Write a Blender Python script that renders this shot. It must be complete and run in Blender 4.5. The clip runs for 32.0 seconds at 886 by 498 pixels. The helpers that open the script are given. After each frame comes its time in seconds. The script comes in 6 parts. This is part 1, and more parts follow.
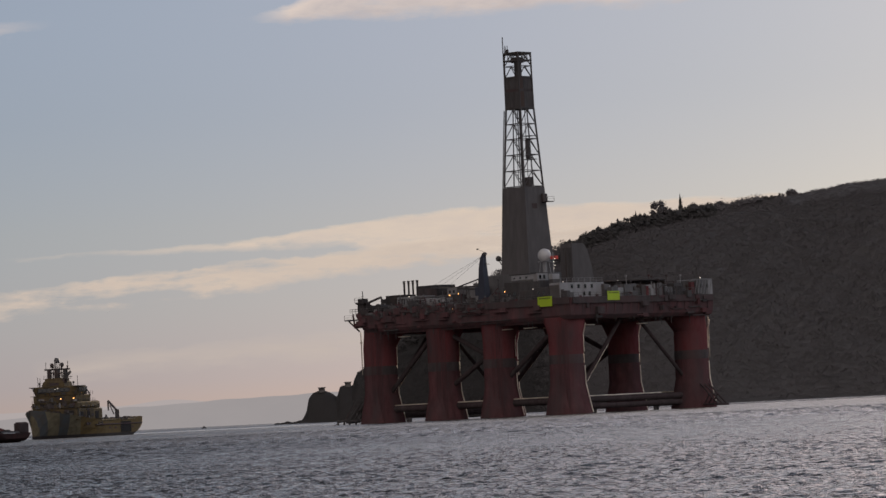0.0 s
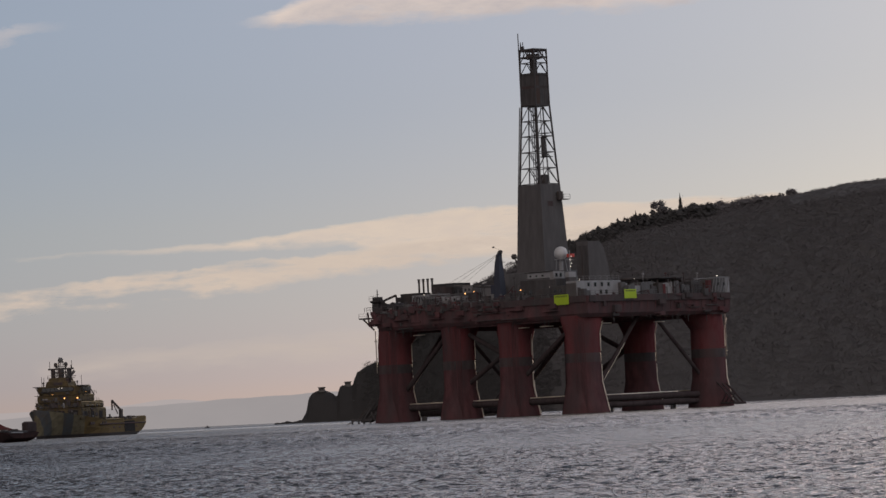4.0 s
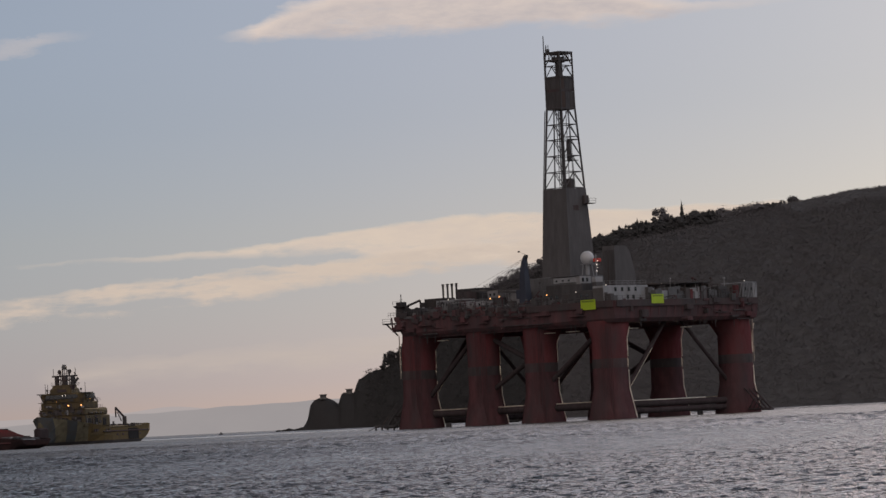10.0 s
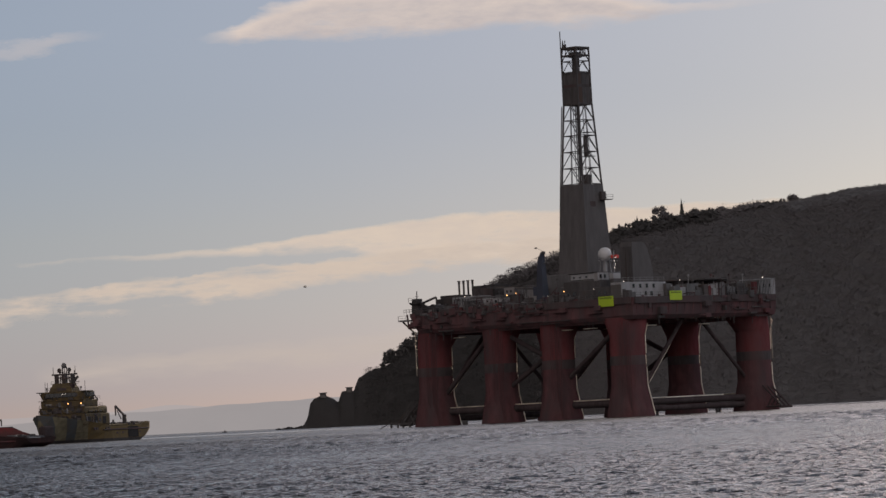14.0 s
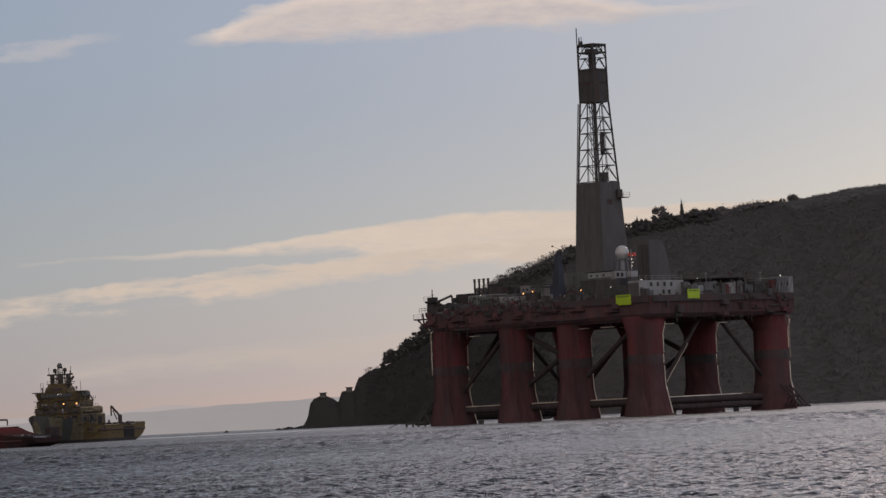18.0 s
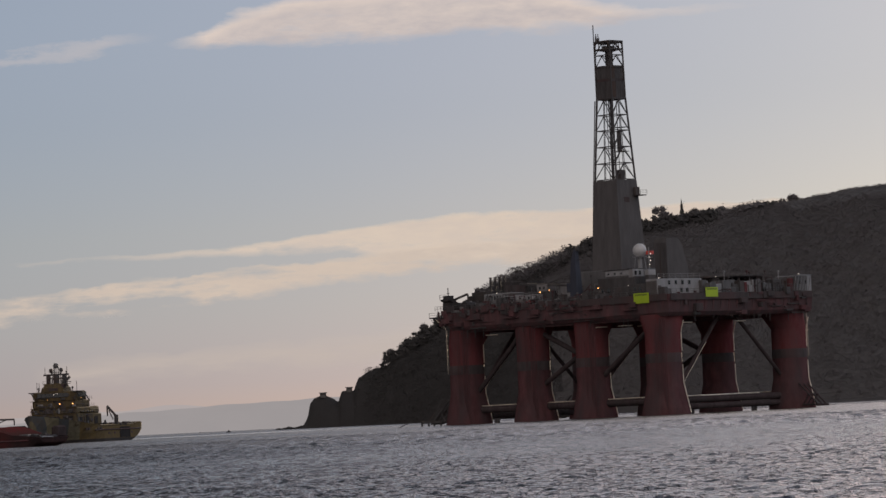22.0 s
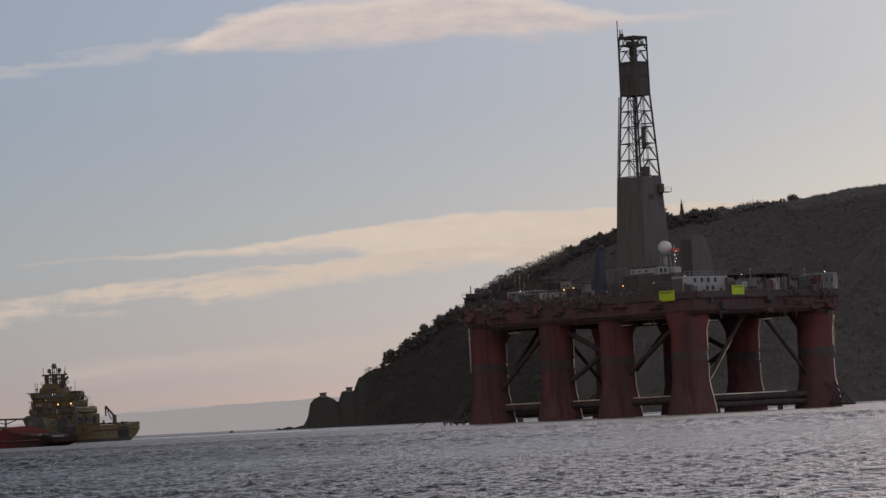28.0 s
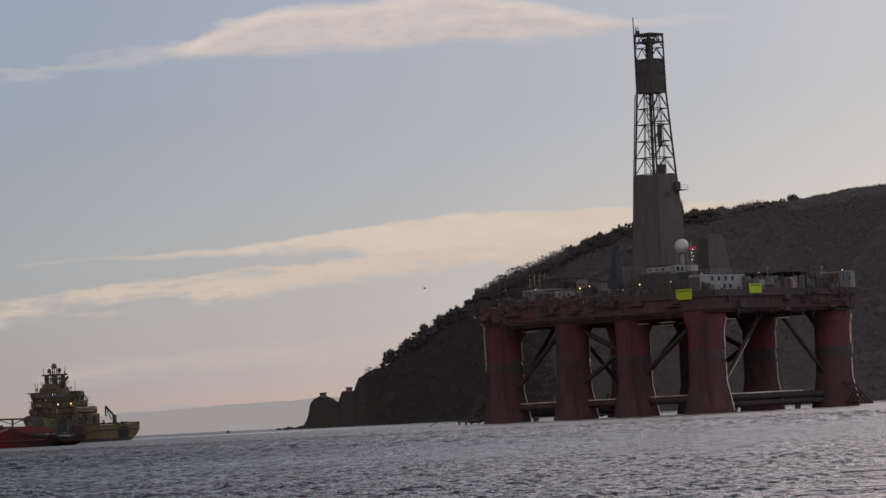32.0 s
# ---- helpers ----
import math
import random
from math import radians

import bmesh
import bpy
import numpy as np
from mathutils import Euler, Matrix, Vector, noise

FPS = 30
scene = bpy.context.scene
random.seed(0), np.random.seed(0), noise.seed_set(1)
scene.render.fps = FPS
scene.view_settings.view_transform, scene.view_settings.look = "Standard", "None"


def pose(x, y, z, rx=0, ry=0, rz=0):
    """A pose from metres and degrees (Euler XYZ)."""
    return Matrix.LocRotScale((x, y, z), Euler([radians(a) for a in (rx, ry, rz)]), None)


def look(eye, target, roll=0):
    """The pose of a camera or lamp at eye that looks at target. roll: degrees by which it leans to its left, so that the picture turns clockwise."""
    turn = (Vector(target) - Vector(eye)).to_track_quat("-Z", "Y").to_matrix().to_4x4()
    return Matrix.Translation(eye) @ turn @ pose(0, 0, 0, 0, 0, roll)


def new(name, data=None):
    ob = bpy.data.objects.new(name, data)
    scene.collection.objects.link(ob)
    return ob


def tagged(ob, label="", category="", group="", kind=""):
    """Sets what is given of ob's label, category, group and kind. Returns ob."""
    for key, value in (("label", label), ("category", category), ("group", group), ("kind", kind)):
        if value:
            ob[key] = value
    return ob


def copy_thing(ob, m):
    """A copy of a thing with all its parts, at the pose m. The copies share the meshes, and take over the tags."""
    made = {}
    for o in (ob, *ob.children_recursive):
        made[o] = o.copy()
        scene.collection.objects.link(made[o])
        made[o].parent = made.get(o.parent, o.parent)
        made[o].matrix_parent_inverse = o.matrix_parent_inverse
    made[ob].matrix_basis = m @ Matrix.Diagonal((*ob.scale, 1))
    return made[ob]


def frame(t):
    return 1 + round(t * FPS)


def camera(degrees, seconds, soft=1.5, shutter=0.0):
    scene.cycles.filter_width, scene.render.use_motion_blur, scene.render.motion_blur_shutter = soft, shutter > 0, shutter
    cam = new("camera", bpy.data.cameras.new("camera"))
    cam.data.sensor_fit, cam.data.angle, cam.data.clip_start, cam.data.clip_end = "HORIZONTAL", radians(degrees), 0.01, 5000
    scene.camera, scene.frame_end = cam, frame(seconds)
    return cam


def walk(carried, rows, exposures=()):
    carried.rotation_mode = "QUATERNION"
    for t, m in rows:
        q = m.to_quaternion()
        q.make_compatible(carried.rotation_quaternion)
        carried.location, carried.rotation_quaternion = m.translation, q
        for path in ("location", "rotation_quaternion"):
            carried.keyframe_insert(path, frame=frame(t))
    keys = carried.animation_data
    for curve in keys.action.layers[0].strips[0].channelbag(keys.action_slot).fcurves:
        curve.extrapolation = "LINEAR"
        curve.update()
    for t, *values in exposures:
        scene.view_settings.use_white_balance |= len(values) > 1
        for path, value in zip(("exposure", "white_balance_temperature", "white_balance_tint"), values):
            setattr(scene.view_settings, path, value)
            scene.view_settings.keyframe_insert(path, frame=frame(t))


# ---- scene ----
# ---- camera: on the beach, a long lens, a small tilt up after six seconds ----
cam = camera(13.0, 32.0)
EYE = (0.0, 0.0, 1.7)
ROLL, PITCH, DEG = -2.85, 2.5, 0.00833


def eye_pose(dx=0.0, dy=0.0):
    """Tilted by dy and turned by dx small steps of DEG from the resting aim."""
    p, y = radians(PITCH + dy * DEG), radians(dx * DEG)
    d = Vector((-math.sin(y) * math.cos(p), math.cos(y) * math.cos(p), math.sin(p)))
    return look(EYE, Vector(EYE) + d * 100, ROLL)


SWAY = [(0, -2, -9.5), (3.4, -2, -9.8), (5.0, -2, -10.2), (5.5, -2, -10), (5.8, -3, -6), (6.0, -3, -3.5), (6.4, -1.5, 3), (6.7, 0, 4), (7.0, 0, 3.5), (7.4, 0, 0.8),
        (8.0, 0, -0.2), (8.6, 0, -0.4), (9.2, 0, 0), (9.6, 0, 1.2), (10.0, 0, 3), (10.5, 0, 3), (11.0, 0, 0.2), (11.6, 0, 0), (27.0, 0, -0.8),
        (27.5, 0, -1.5), (27.9, 0, 0), (32.0, 0, 0)]
EXPO, KELVIN, TINT = 0.05, 6660, 12
walk(cam, [(t, eye_pose(dx, dy)) for t, dx, dy in SWAY], exposures=[(0, EXPO, KELVIN, TINT), (32, EXPO, KELVIN, TINT)])

# ---- sky and sun: low winter sun beyond the headland ----
SUN_AZ, SUN_EL = 20.0, 8.0
world = bpy.data.worlds.new("winter_sky")
scene.world = world
world.use_nodes = True
wn, wl = world.node_tree.nodes, world.node_tree.links
wn.clear()
sky = wn.new("ShaderNodeTexSky")
sky.sky_type, sky.sun_disc = "NISHITA", False
sky.sun_elevation, sky.sun_rotation = radians(SUN_EL), radians(SUN_AZ)
sky.altitude, sky.air_density, sky.dust_density, sky.ozone_density = 0, 1.0, 0.25, 3.0
bg = wn.new("ShaderNodeBackground")
bg.inputs["Strength"].default_value = 0.068
wo = wn.new("ShaderNodeOutputWorld")
# thin high haze: the tint changes smoothly from the horizon to the zenith
geo = wn.new("ShaderNodeTexCoord")
wsep = wn.new("ShaderNodeSeparateXYZ")
wl.new(geo.outputs["Generated"], wsep.inputs[0])
haze = wn.new("ShaderNodeValToRGB")
SKY_TINT = [(0.0, (0.63, 0.725, 1.53)), (0.012, (0.63, 0.735, 1.53)), (0.03, (0.735, 0.80, 1.375)), (0.05, (0.845, 0.845, 1.24)), (0.08, (0.95, 0.885, 1.175)), (0.14, (1.36, 1.11, 1.19)), (0.3, (4.1, 2.42, 1.8)), (0.45, (3.8, 2.3, 1.7)), (0.75, (2.4, 1.6, 1.2))]
while len(haze.color_ramp.elements) < len(SKY_TINT):
    haze.color_ramp.elements.new(0.5)
for el, (pp, cc) in zip(haze.color_ramp.elements, SKY_TINT):
    el.position, el.color = pp, (*cc, 1)
wl.new(wsep.outputs["Z"], haze.inputs["Fac"])
wmix = wn.new("ShaderNodeMix")
wmix.data_type, wmix.blend_type = "RGBA", "MULTIPLY"
wmix.inputs[0].default_value = 1.0
wl.new(sky.outputs[0], wmix.inputs[6])
wl.new(haze.outputs[0], wmix.inputs[7])
# added fill: an unseen bright sky behind lifts the faces turned from the sun
back = wn.new("ShaderNodeMapRange")
back.interpolation_type = "SMOOTHSTEP"
for key, val in (("From Min", -0.35), ("From Max", 0.75), ("To Min", 0.0), ("To Max", 0.8)):
    back.inputs[key].default_value = val
away = wn.new("ShaderNodeMath")
away.operation = "MULTIPLY"
away.inputs[1].default_value = -1.0
wl.new(wsep.outputs["Y"], away.inputs[0])
wl.new(away.outputs[0], back.inputs["Value"])
back_fill = wn.new("ShaderNodeMix")
back_fill.data_type = "RGBA"
back_fill.inputs[7].default_value = (12.4, 11.1, 10.6, 1)
wl.new(back.outputs[0], back_fill.inputs[0])
# the upper sky brightens towards the sun
side = wn.new("ShaderNodeMapRange")
side.interpolation_type = "SMOOTHSTEP"
for key, val in (("From Min", -0.2), ("From Max", 0.3), ("To Min", 0.2), ("To Max", 3.2)):
    side.inputs[key].default_value = val
wl.new(wsep.outputs["X"], side.inputs["Value"])
upper = wn.new("ShaderNodeMapRange")
upper.interpolation_type = "SMOOTHSTEP"
for key, val in (("From Min", 0.10), ("From Max", 0.24), ("To Min", 0.0), ("To Max", 1.0)):
    upper.inputs[key].default_value = val
wl.new(wsep.outputs["Z"], upper.inputs["Value"])
glow = wn.new("ShaderNodeMix")
glow.data_type, glow.blend_type = "RGBA", "MULTIPLY"
wl.new(upper.outputs[0], glow.inputs[0])
wl.new(wmix.outputs[2], glow.inputs[6])
wl.new(side.outputs[0], glow.inputs[7])
# whiter haze in front of the sun
white = wn.new("ShaderNodeMapRange")
white.interpolation_type = "SMOOTHSTEP"
for key, val in (("From Min", -0.02), ("From Max", 0.14), ("To Min", 0.0), ("To Max", 1.0)):
    white.inputs[key].default_value = val
wl.new(wsep.outputs["X"], white.inputs["Value"])
pale = wn.new("ShaderNodeMix")
pale.data_type, pale.blend_type = "RGBA", "MULTIPLY"
pale.inputs[7].default_value = (0.965, 1.0, 0.97, 1)
wl.new(white.outputs[0], pale.inputs[0])
wl.new(glow.outputs[2], pale.inputs[6])
wl.new(pale.outputs[2], back_fill.inputs[6])
wl.new(back_fill.outputs[2], bg.inputs["Color"])
wl.new(bg.outputs[0], wo.inputs["Surface"])
sun = new("sun", bpy.data.lights.new("sun", "SUN"))
sun.data.energy, sun.data.angle, sun.data.color = 5.0, radians(0.6), (1.0, 0.82, 0.6)
sa, se = radians(SUN_AZ), radians(SUN_EL)
SUN_DIR = Vector((math.sin(sa) * math.cos(se), math.cos(sa) * math.cos(se), math.sin(se)))
sun.matrix_world = look(SUN_DIR * 900, (0, 0, 0))


# ---- materials ----
def nodes_of(name):
    m = bpy.data.materials.new(name)
    m.use_nodes = True
    n = m.node_tree.nodes
    return m, n, m.node_tree.links, n["Principled BSDF"]


def noise_node(n, l, vec, scale, detail=4.0, rough=0.55):
    t = n.new("ShaderNodeTexNoise")
    t.inputs["Scale"].default_value, t.inputs["Detail"].default_value, t.inputs["Roughness"].default_value = scale, detail, rough
    l.new(vec, t.inputs["Vector"])
    return t.outputs["Fac"]


def ramp(n, l, fac, stops):
    r = n.new("ShaderNodeValToRGB")
    e = r.color_ramp.elements
    while len(e) < len(stops):
        e.new(0.5)
    for i, (p, c) in enumerate(stops):
        e[i].position = p
        e[i].color = (*c, 1) if len(c) == 3 else c
    l.new(fac, r.inputs["Fac"])
    return r.outputs["Color"]


def mix(n, l, fac, a, b):
    x = n.new("ShaderNodeMix")
    x.data_type = "RGBA"
    for sock, v in ((x.inputs[0], fac), (x.inputs[6], a), (x.inputs[7], b)):
        if isinstance(v, (int, float)):
            sock.default_value = v
        elif isinstance(v, tuple):
            sock.default_value = (*v, 1)
        else:
            l.new(v, sock)
    return x.outputs[2]


def calc(n, l, op, a, b=0.0, c=0.0, clamp=False):
    x = n.new("ShaderNodeMath")
    x.operation, x.use_clamp = op, clamp
    for sock, v in zip(x.inputs, (a, b, c)):
        if isinstance(v, (int, float)):
            sock.default_value = v
        else:
            l.new(v, sock)
    return x.outputs[0]


def paint(name, col, rough=0.55, metal=0.0, worn=None, worn_amount=0.35, grain=0.6, broad=0.12, bump=0.02, vary=0.25, sheen=0.5):
    """Painted or bare surface: broad stains, fine grain, worn patches, streaks down the sides."""
    m, n, l, p = nodes_of(name)
    co = n.new("ShaderNodeTexCoord").outputs["Object"]
    st = n.new("ShaderNodeMapping")
    st.inputs["Scale"].default_value = (1.0, 1.0, 0.3)
    own = n.new("ShaderNodeVectorMath")
    own.operation = "MULTIPLY_ADD"
    own.inputs[1].default_value = (61.0, 37.0, 23.0)
    l.new(n.new("ShaderNodeObjectInfo").outputs["Random"], own.inputs[0])
    l.new(co, own.inputs[2])
    l.new(own.outputs[0], st.inputs["Vector"])
    big = noise_node(n, l, st.outputs[0], broad, 5)
    fine = noise_node(n, l, st.outputs[0], grain, 6, 0.65)
    dark = tuple(c * (1 - vary) for c in col)
    light = tuple(min(1, c * (1 + vary)) for c in col)
    c1 = mix(n, l, ramp(n, l, fine, [(0.35, (0, 0, 0)), (0.65, (1, 1, 1))]), dark, light)
    if worn:
        c1 = mix(n, l, ramp(n, l, big, [(0.62 - 0.25 * worn_amount, (0, 0, 0)), (0.72, (1, 1, 1))]), c1, worn)
    l.new(c1, p.inputs["Base Color"])
    rr = n.new("ShaderNodeMapRange")
    rr.inputs["To Min"].default_value, rr.inputs["To Max"].default_value = max(0.05, rough - 0.12), min(1, rough + 0.15)
    l.new(fine, rr.inputs["Value"])
    l.new(rr.outputs[0], p.inputs["Roughness"])
    p.inputs["Metallic"].default_value = metal
    p.inputs["Specular IOR Level"].default_value = sheen
    b = n.new("ShaderNodeBump")
    b.inputs["Strength"].default_value, b.inputs["Distance"].default_value = 0.4, bump
    l.new(fine, b.inputs["Height"])
    l.new(b.outputs[0], p.inputs["Normal"])
    return m


def lamp_mat(name, col, power):
    m, n, l, p = nodes_of(name)
    p.inputs["Base Color"].default_value = (*col, 1)
    p.inputs["Emission Color"].default_value = (*col, 1)
    p.inputs["Emission Strength"].default_value = power
    return m


RED = paint("red_hull_paint", (0.15, 0.047, 0.051), 0.85, worn=(0.07, 0.047, 0.05), worn_amount=1.0, broad=0.3, bump=0.012, sheen=0.0)
DARKRED = paint("dark_red_antifouling", (0.102, 0.048, 0.052), 0.85, worn=(0.07, 0.05, 0.053), worn_amount=1.0, broad=0.26, sheen=0.0)
SOOT = paint("black_band_paint", (0.062, 0.054, 0.056), 0.85, worn=(0.085, 0.053, 0.055), worn_amount=0.8, sheen=0.12)
# darker than the columns' red, to offset the fill light on the braces
BRACERED = paint("darkened_brace_red", (0.056, 0.044, 0.046), 0.95, worn=(0.05, 0.044, 0.045), sheen=0.0)
GREYWALL = paint("grey_windwall_sheet", (0.092, 0.087, 0.090), 0.8, worn=(0.08, 0.074, 0.076), grain=0.5, vary=0.15, sheen=0.2)
DECKRED = paint("sooty_red_deck_paint", (0.11, 0.053, 0.057), 0.85, worn=(0.064, 0.052, 0.055), worn_amount=1.2, broad=0.35, sheen=0.12)
DARKSTEEL = paint("dark_steel", (0.066, 0.062, 0.064), 0.75, 0.0, worn=(0.065, 0.044, 0.038), sheen=0.2)
WHITE = paint("white_house_paint", (0.235, 0.235, 0.245), 0.6, worn=(0.15, 0.13, 0.125), worn_amount=0.5, vary=0.15)
LIGHTGREY = paint("light_grey_paint", (0.22, 0.22, 0.23), 0.6, worn=(0.12, 0.10, 0.095), worn_amount=0.5, vary=0.15)
MIDGREY = paint("mid_grey_paint", (0.088, 0.086, 0.09), 0.7, worn=(0.065, 0.052, 0.048))
BLUE = paint("blue_crane_paint", (0.025, 0.029, 0.046), 0.7, worn=(0.036, 0.034, 0.04))
YELLOW = paint("ochre_yellow_hull_paint", (0.115, 0.084, 0.042), 0.8, worn=(0.05, 0.042, 0.033), worn_amount=1.1, broad=0.45, sheen=0.2)
BLUEGREY = paint("blue_grey_panel_paint", (0.035, 0.043, 0.05), 0.6, worn=(0.14, 0.13, 0.12))
SHIPRED = paint("bright_red_hull_paint", (0.50, 0.05, 0.035), 0.45, worn=(0.25, 0.06, 0.04))
RADOME = paint("radome_white", (0.42, 0.42, 0.43), 0.5, vary=0.04)
LIME = paint("fluorescent_lime_sheet", (0.34, 0.47, 0.016), 0.6, vary=0.05, bump=0.005)
LIMETEXT = paint("olive_lettering", (0.10, 0.14, 0.02), 0.6)
CONCRETE = paint("weathered_concrete", (0.11, 0.105, 0.1), 0.9, worn=(0.075, 0.073, 0.068), bump=0.05)
WOODDECK = paint("worn_deck_planks", (0.16, 0.12, 0.09), 0.8)
GALVANISED = paint("wet_galvanised_steel", (0.30, 0.26, 0.22), 0.5, 0.5, worn=(0.2, 0.16, 0.14), bump=0.004, sheen=0.9)
# near-black paint that puts the shade of openings onto flat plates
OPENING_SHADE = paint("opening_shade_paint", (0.034, 0.032, 0.033), 0.9, sheen=0.05)
MACHINE = paint("sooty_machinery", (0.046, 0.043, 0.045), 0.8, worn=(0.06, 0.048, 0.044), sheen=0.15)
BRIGHTSTEEL = paint("bright_rim_steel", (0.72, 0.64, 0.54), 0.54, 0.85, worn=(0.5, 0.42, 0.35), bump=0.004)
GREEN = paint("green_machine_paint", (0.12, 0.22, 0.10), 0.5)
LAMP_ORANGE = lamp_mat("sodium_lamp_glow", (1.0, 0.45, 0.14), 3.0)
LAMP_WHITE = lamp_mat("white_lamp_glow", (1.0, 0.9, 0.78), 1.6)


def glass_mat():
    m, n, l, p = nodes_of("dark_window_glass")
    p.inputs["Base Color"].default_value = (0.012, 0.015, 0.018, 1)
    p.inputs["Roughness"].default_value = 0.08
    return m


GLASS = glass_mat()


def water_mat():
    m, n, l, p = nodes_of("sea_water")
    p.inputs["Base Color"].default_value = (0.02, 0.019, 0.021, 1)
    p.inputs["IOR"].default_value = 1.33
    co = n.new("ShaderNodeTexCoord").outputs["Object"]
    a = noise_node(n, l, co, 6.0, 3, 0.6)
    b2 = noise_node(n, l, co, 2.4, 4, 0.65)
    c = noise_node(n, l, co, 0.012, 3, 0.5)
    h = calc(n, l, "MULTIPLY_ADD", b2, 2.2, calc(n, l, "MULTIPLY", a, 0.35))
    bump = n.new("ShaderNodeBump")
    bump.inputs["Distance"].default_value = 0.24
    far = n.new("ShaderNodeVectorMath")
    far.operation = "LENGTH"
    l.new(co, far.inputs[0])

    def with_distance(d0, d1, v0, v1):
        r = n.new("ShaderNodeMapRange")
        for key, val in (("From Min", d0), ("From Max", d1), ("To Min", v0), ("To Max", v1)):
            r.inputs[key].default_value = val
        l.new(far.outputs["Value"], r.inputs["Value"])
        return r.outputs[0]

    l.new(calc(n, l, "MULTIPLY", calc(n, l, "MULTIPLY_ADD", c, 0.9, 0.2), with_distance(160, 420, 1.0, 0.3)), bump.inputs["Strength"])
    l.new(h, bump.inputs["Height"])
    l.new(bump.outputs[0], p.inputs["Normal"])
    # wind lanes roughen the far water unevenly
    lane = n.new("ShaderNodeMapping")
    lane.inputs["Scale"].default_value = (1.0, 0.04, 1)
    lane.inputs["Rotation"].default_value = (0, 0, radians(-4))
    l.new(co, lane.inputs["Vector"])
    d = noise_node(n, l, lane.outputs[0], 1.0, 6, 0.7)
    rough = calc(n, l, "MULTIPLY_ADD", calc(n, l, "SUBTRACT", d, 0.5), with_distance(150, 400, 0.0, 1.3), with_distance(150, 450, 0.09, 0.33))
    # a smooth slick lies far out between the ship and the skerries
    slick = calc(n, l, "MULTIPLY", with_distance(1240, 1330, 0.0, 1.0), with_distance(1480, 1620, 1.0, 0.0))
    l.new(calc(n, l, "MAXIMUM", calc(n, l, "MULTIPLY_ADD", slick, -0.24, rough), 0.06), p.inputs["Roughness"])
    return m


def ground_mat(name, cols, scale, bump=0.4, rough=0.95):
    m, n, l, p = nodes_of(name)
    co = n.new("ShaderNodeTexCoord").outputs["Object"]
    a = noise_node(n, l, co, scale, 6, 0.65)
    b2 = noise_node(n, l, co, scale * 9, 5, 0.65)
    c1 = ramp(n, l, a, [(0.35, cols[0]), (0.55, cols[1]), (0.7, cols[2])])
    l.new(mix(n, l, calc(n, l, "MULTIPLY", b2, 0.6), c1, cols[0]), p.inputs["Base Color"])
    p.inputs["Roughness"].default_value = rough
    b = n.new("ShaderNodeBump")
    b.inputs["Distance"].default_value, b.inputs["Strength"].default_value = bump, 0.7
    l.new(b2, b.inputs["Height"])
    l.new(b.outputs[0], p.inputs["Normal"])
    return m


def leaf_mat(name, lo, hi):
    m, n, l, p = nodes_of(name)
    g = n.new("ShaderNodeNewGeometry").outputs["Random Per Island"]
    co = n.new("ShaderNodeTexCoord").outputs["Object"]
    b2 = noise_node(n, l, co, 0.8, 4, 0.6)
    l.new(mix(n, l, calc(n, l, "MULTIPLY_ADD", g, 0.5, calc(n, l, "MULTIPLY", b2, 0.5)), lo, hi), p.inputs["Base Color"])
    p.inputs["Roughness"].default_value = 0.9
    return m


WATER = water_mat()
HILLSIDE = ground_mat("bracken_and_turf", [(0.068, 0.064, 0.065), (0.074, 0.07, 0.07), (0.08, 0.075, 0.075)], 0.03)
CLIFF = ground_mat("dark_sea_cliff", [(0.024, 0.022, 0.022), (0.029, 0.027, 0.027), (0.034, 0.032, 0.032)], 0.08)
GRASS = ground_mat("faded_hill_pasture", [(0.066, 0.061, 0.061), (0.072, 0.067, 0.066), (0.079, 0.073, 0.071)], 0.03)
WOODS = leaf_mat("bare_woodland", (0.086, 0.079, 0.082), (0.096, 0.088, 0.091))
# darker twin of the bare woodland, for the side less veiled by sun glare
DARKWOODS = leaf_mat("dark_woodland", (0.034, 0.032, 0.032), (0.046, 0.043, 0.042))
GORSE = leaf_mat("grey_gorse", (0.044, 0.041, 0.040), (0.055, 0.051, 0.049))
PINE = leaf_mat("dark_pine_needles", (0.032, 0.032, 0.029), (0.045, 0.044, 0.04))
BARK = paint("grey_bark", (0.10, 0.08, 0.06), 0.9, bump=0.05)


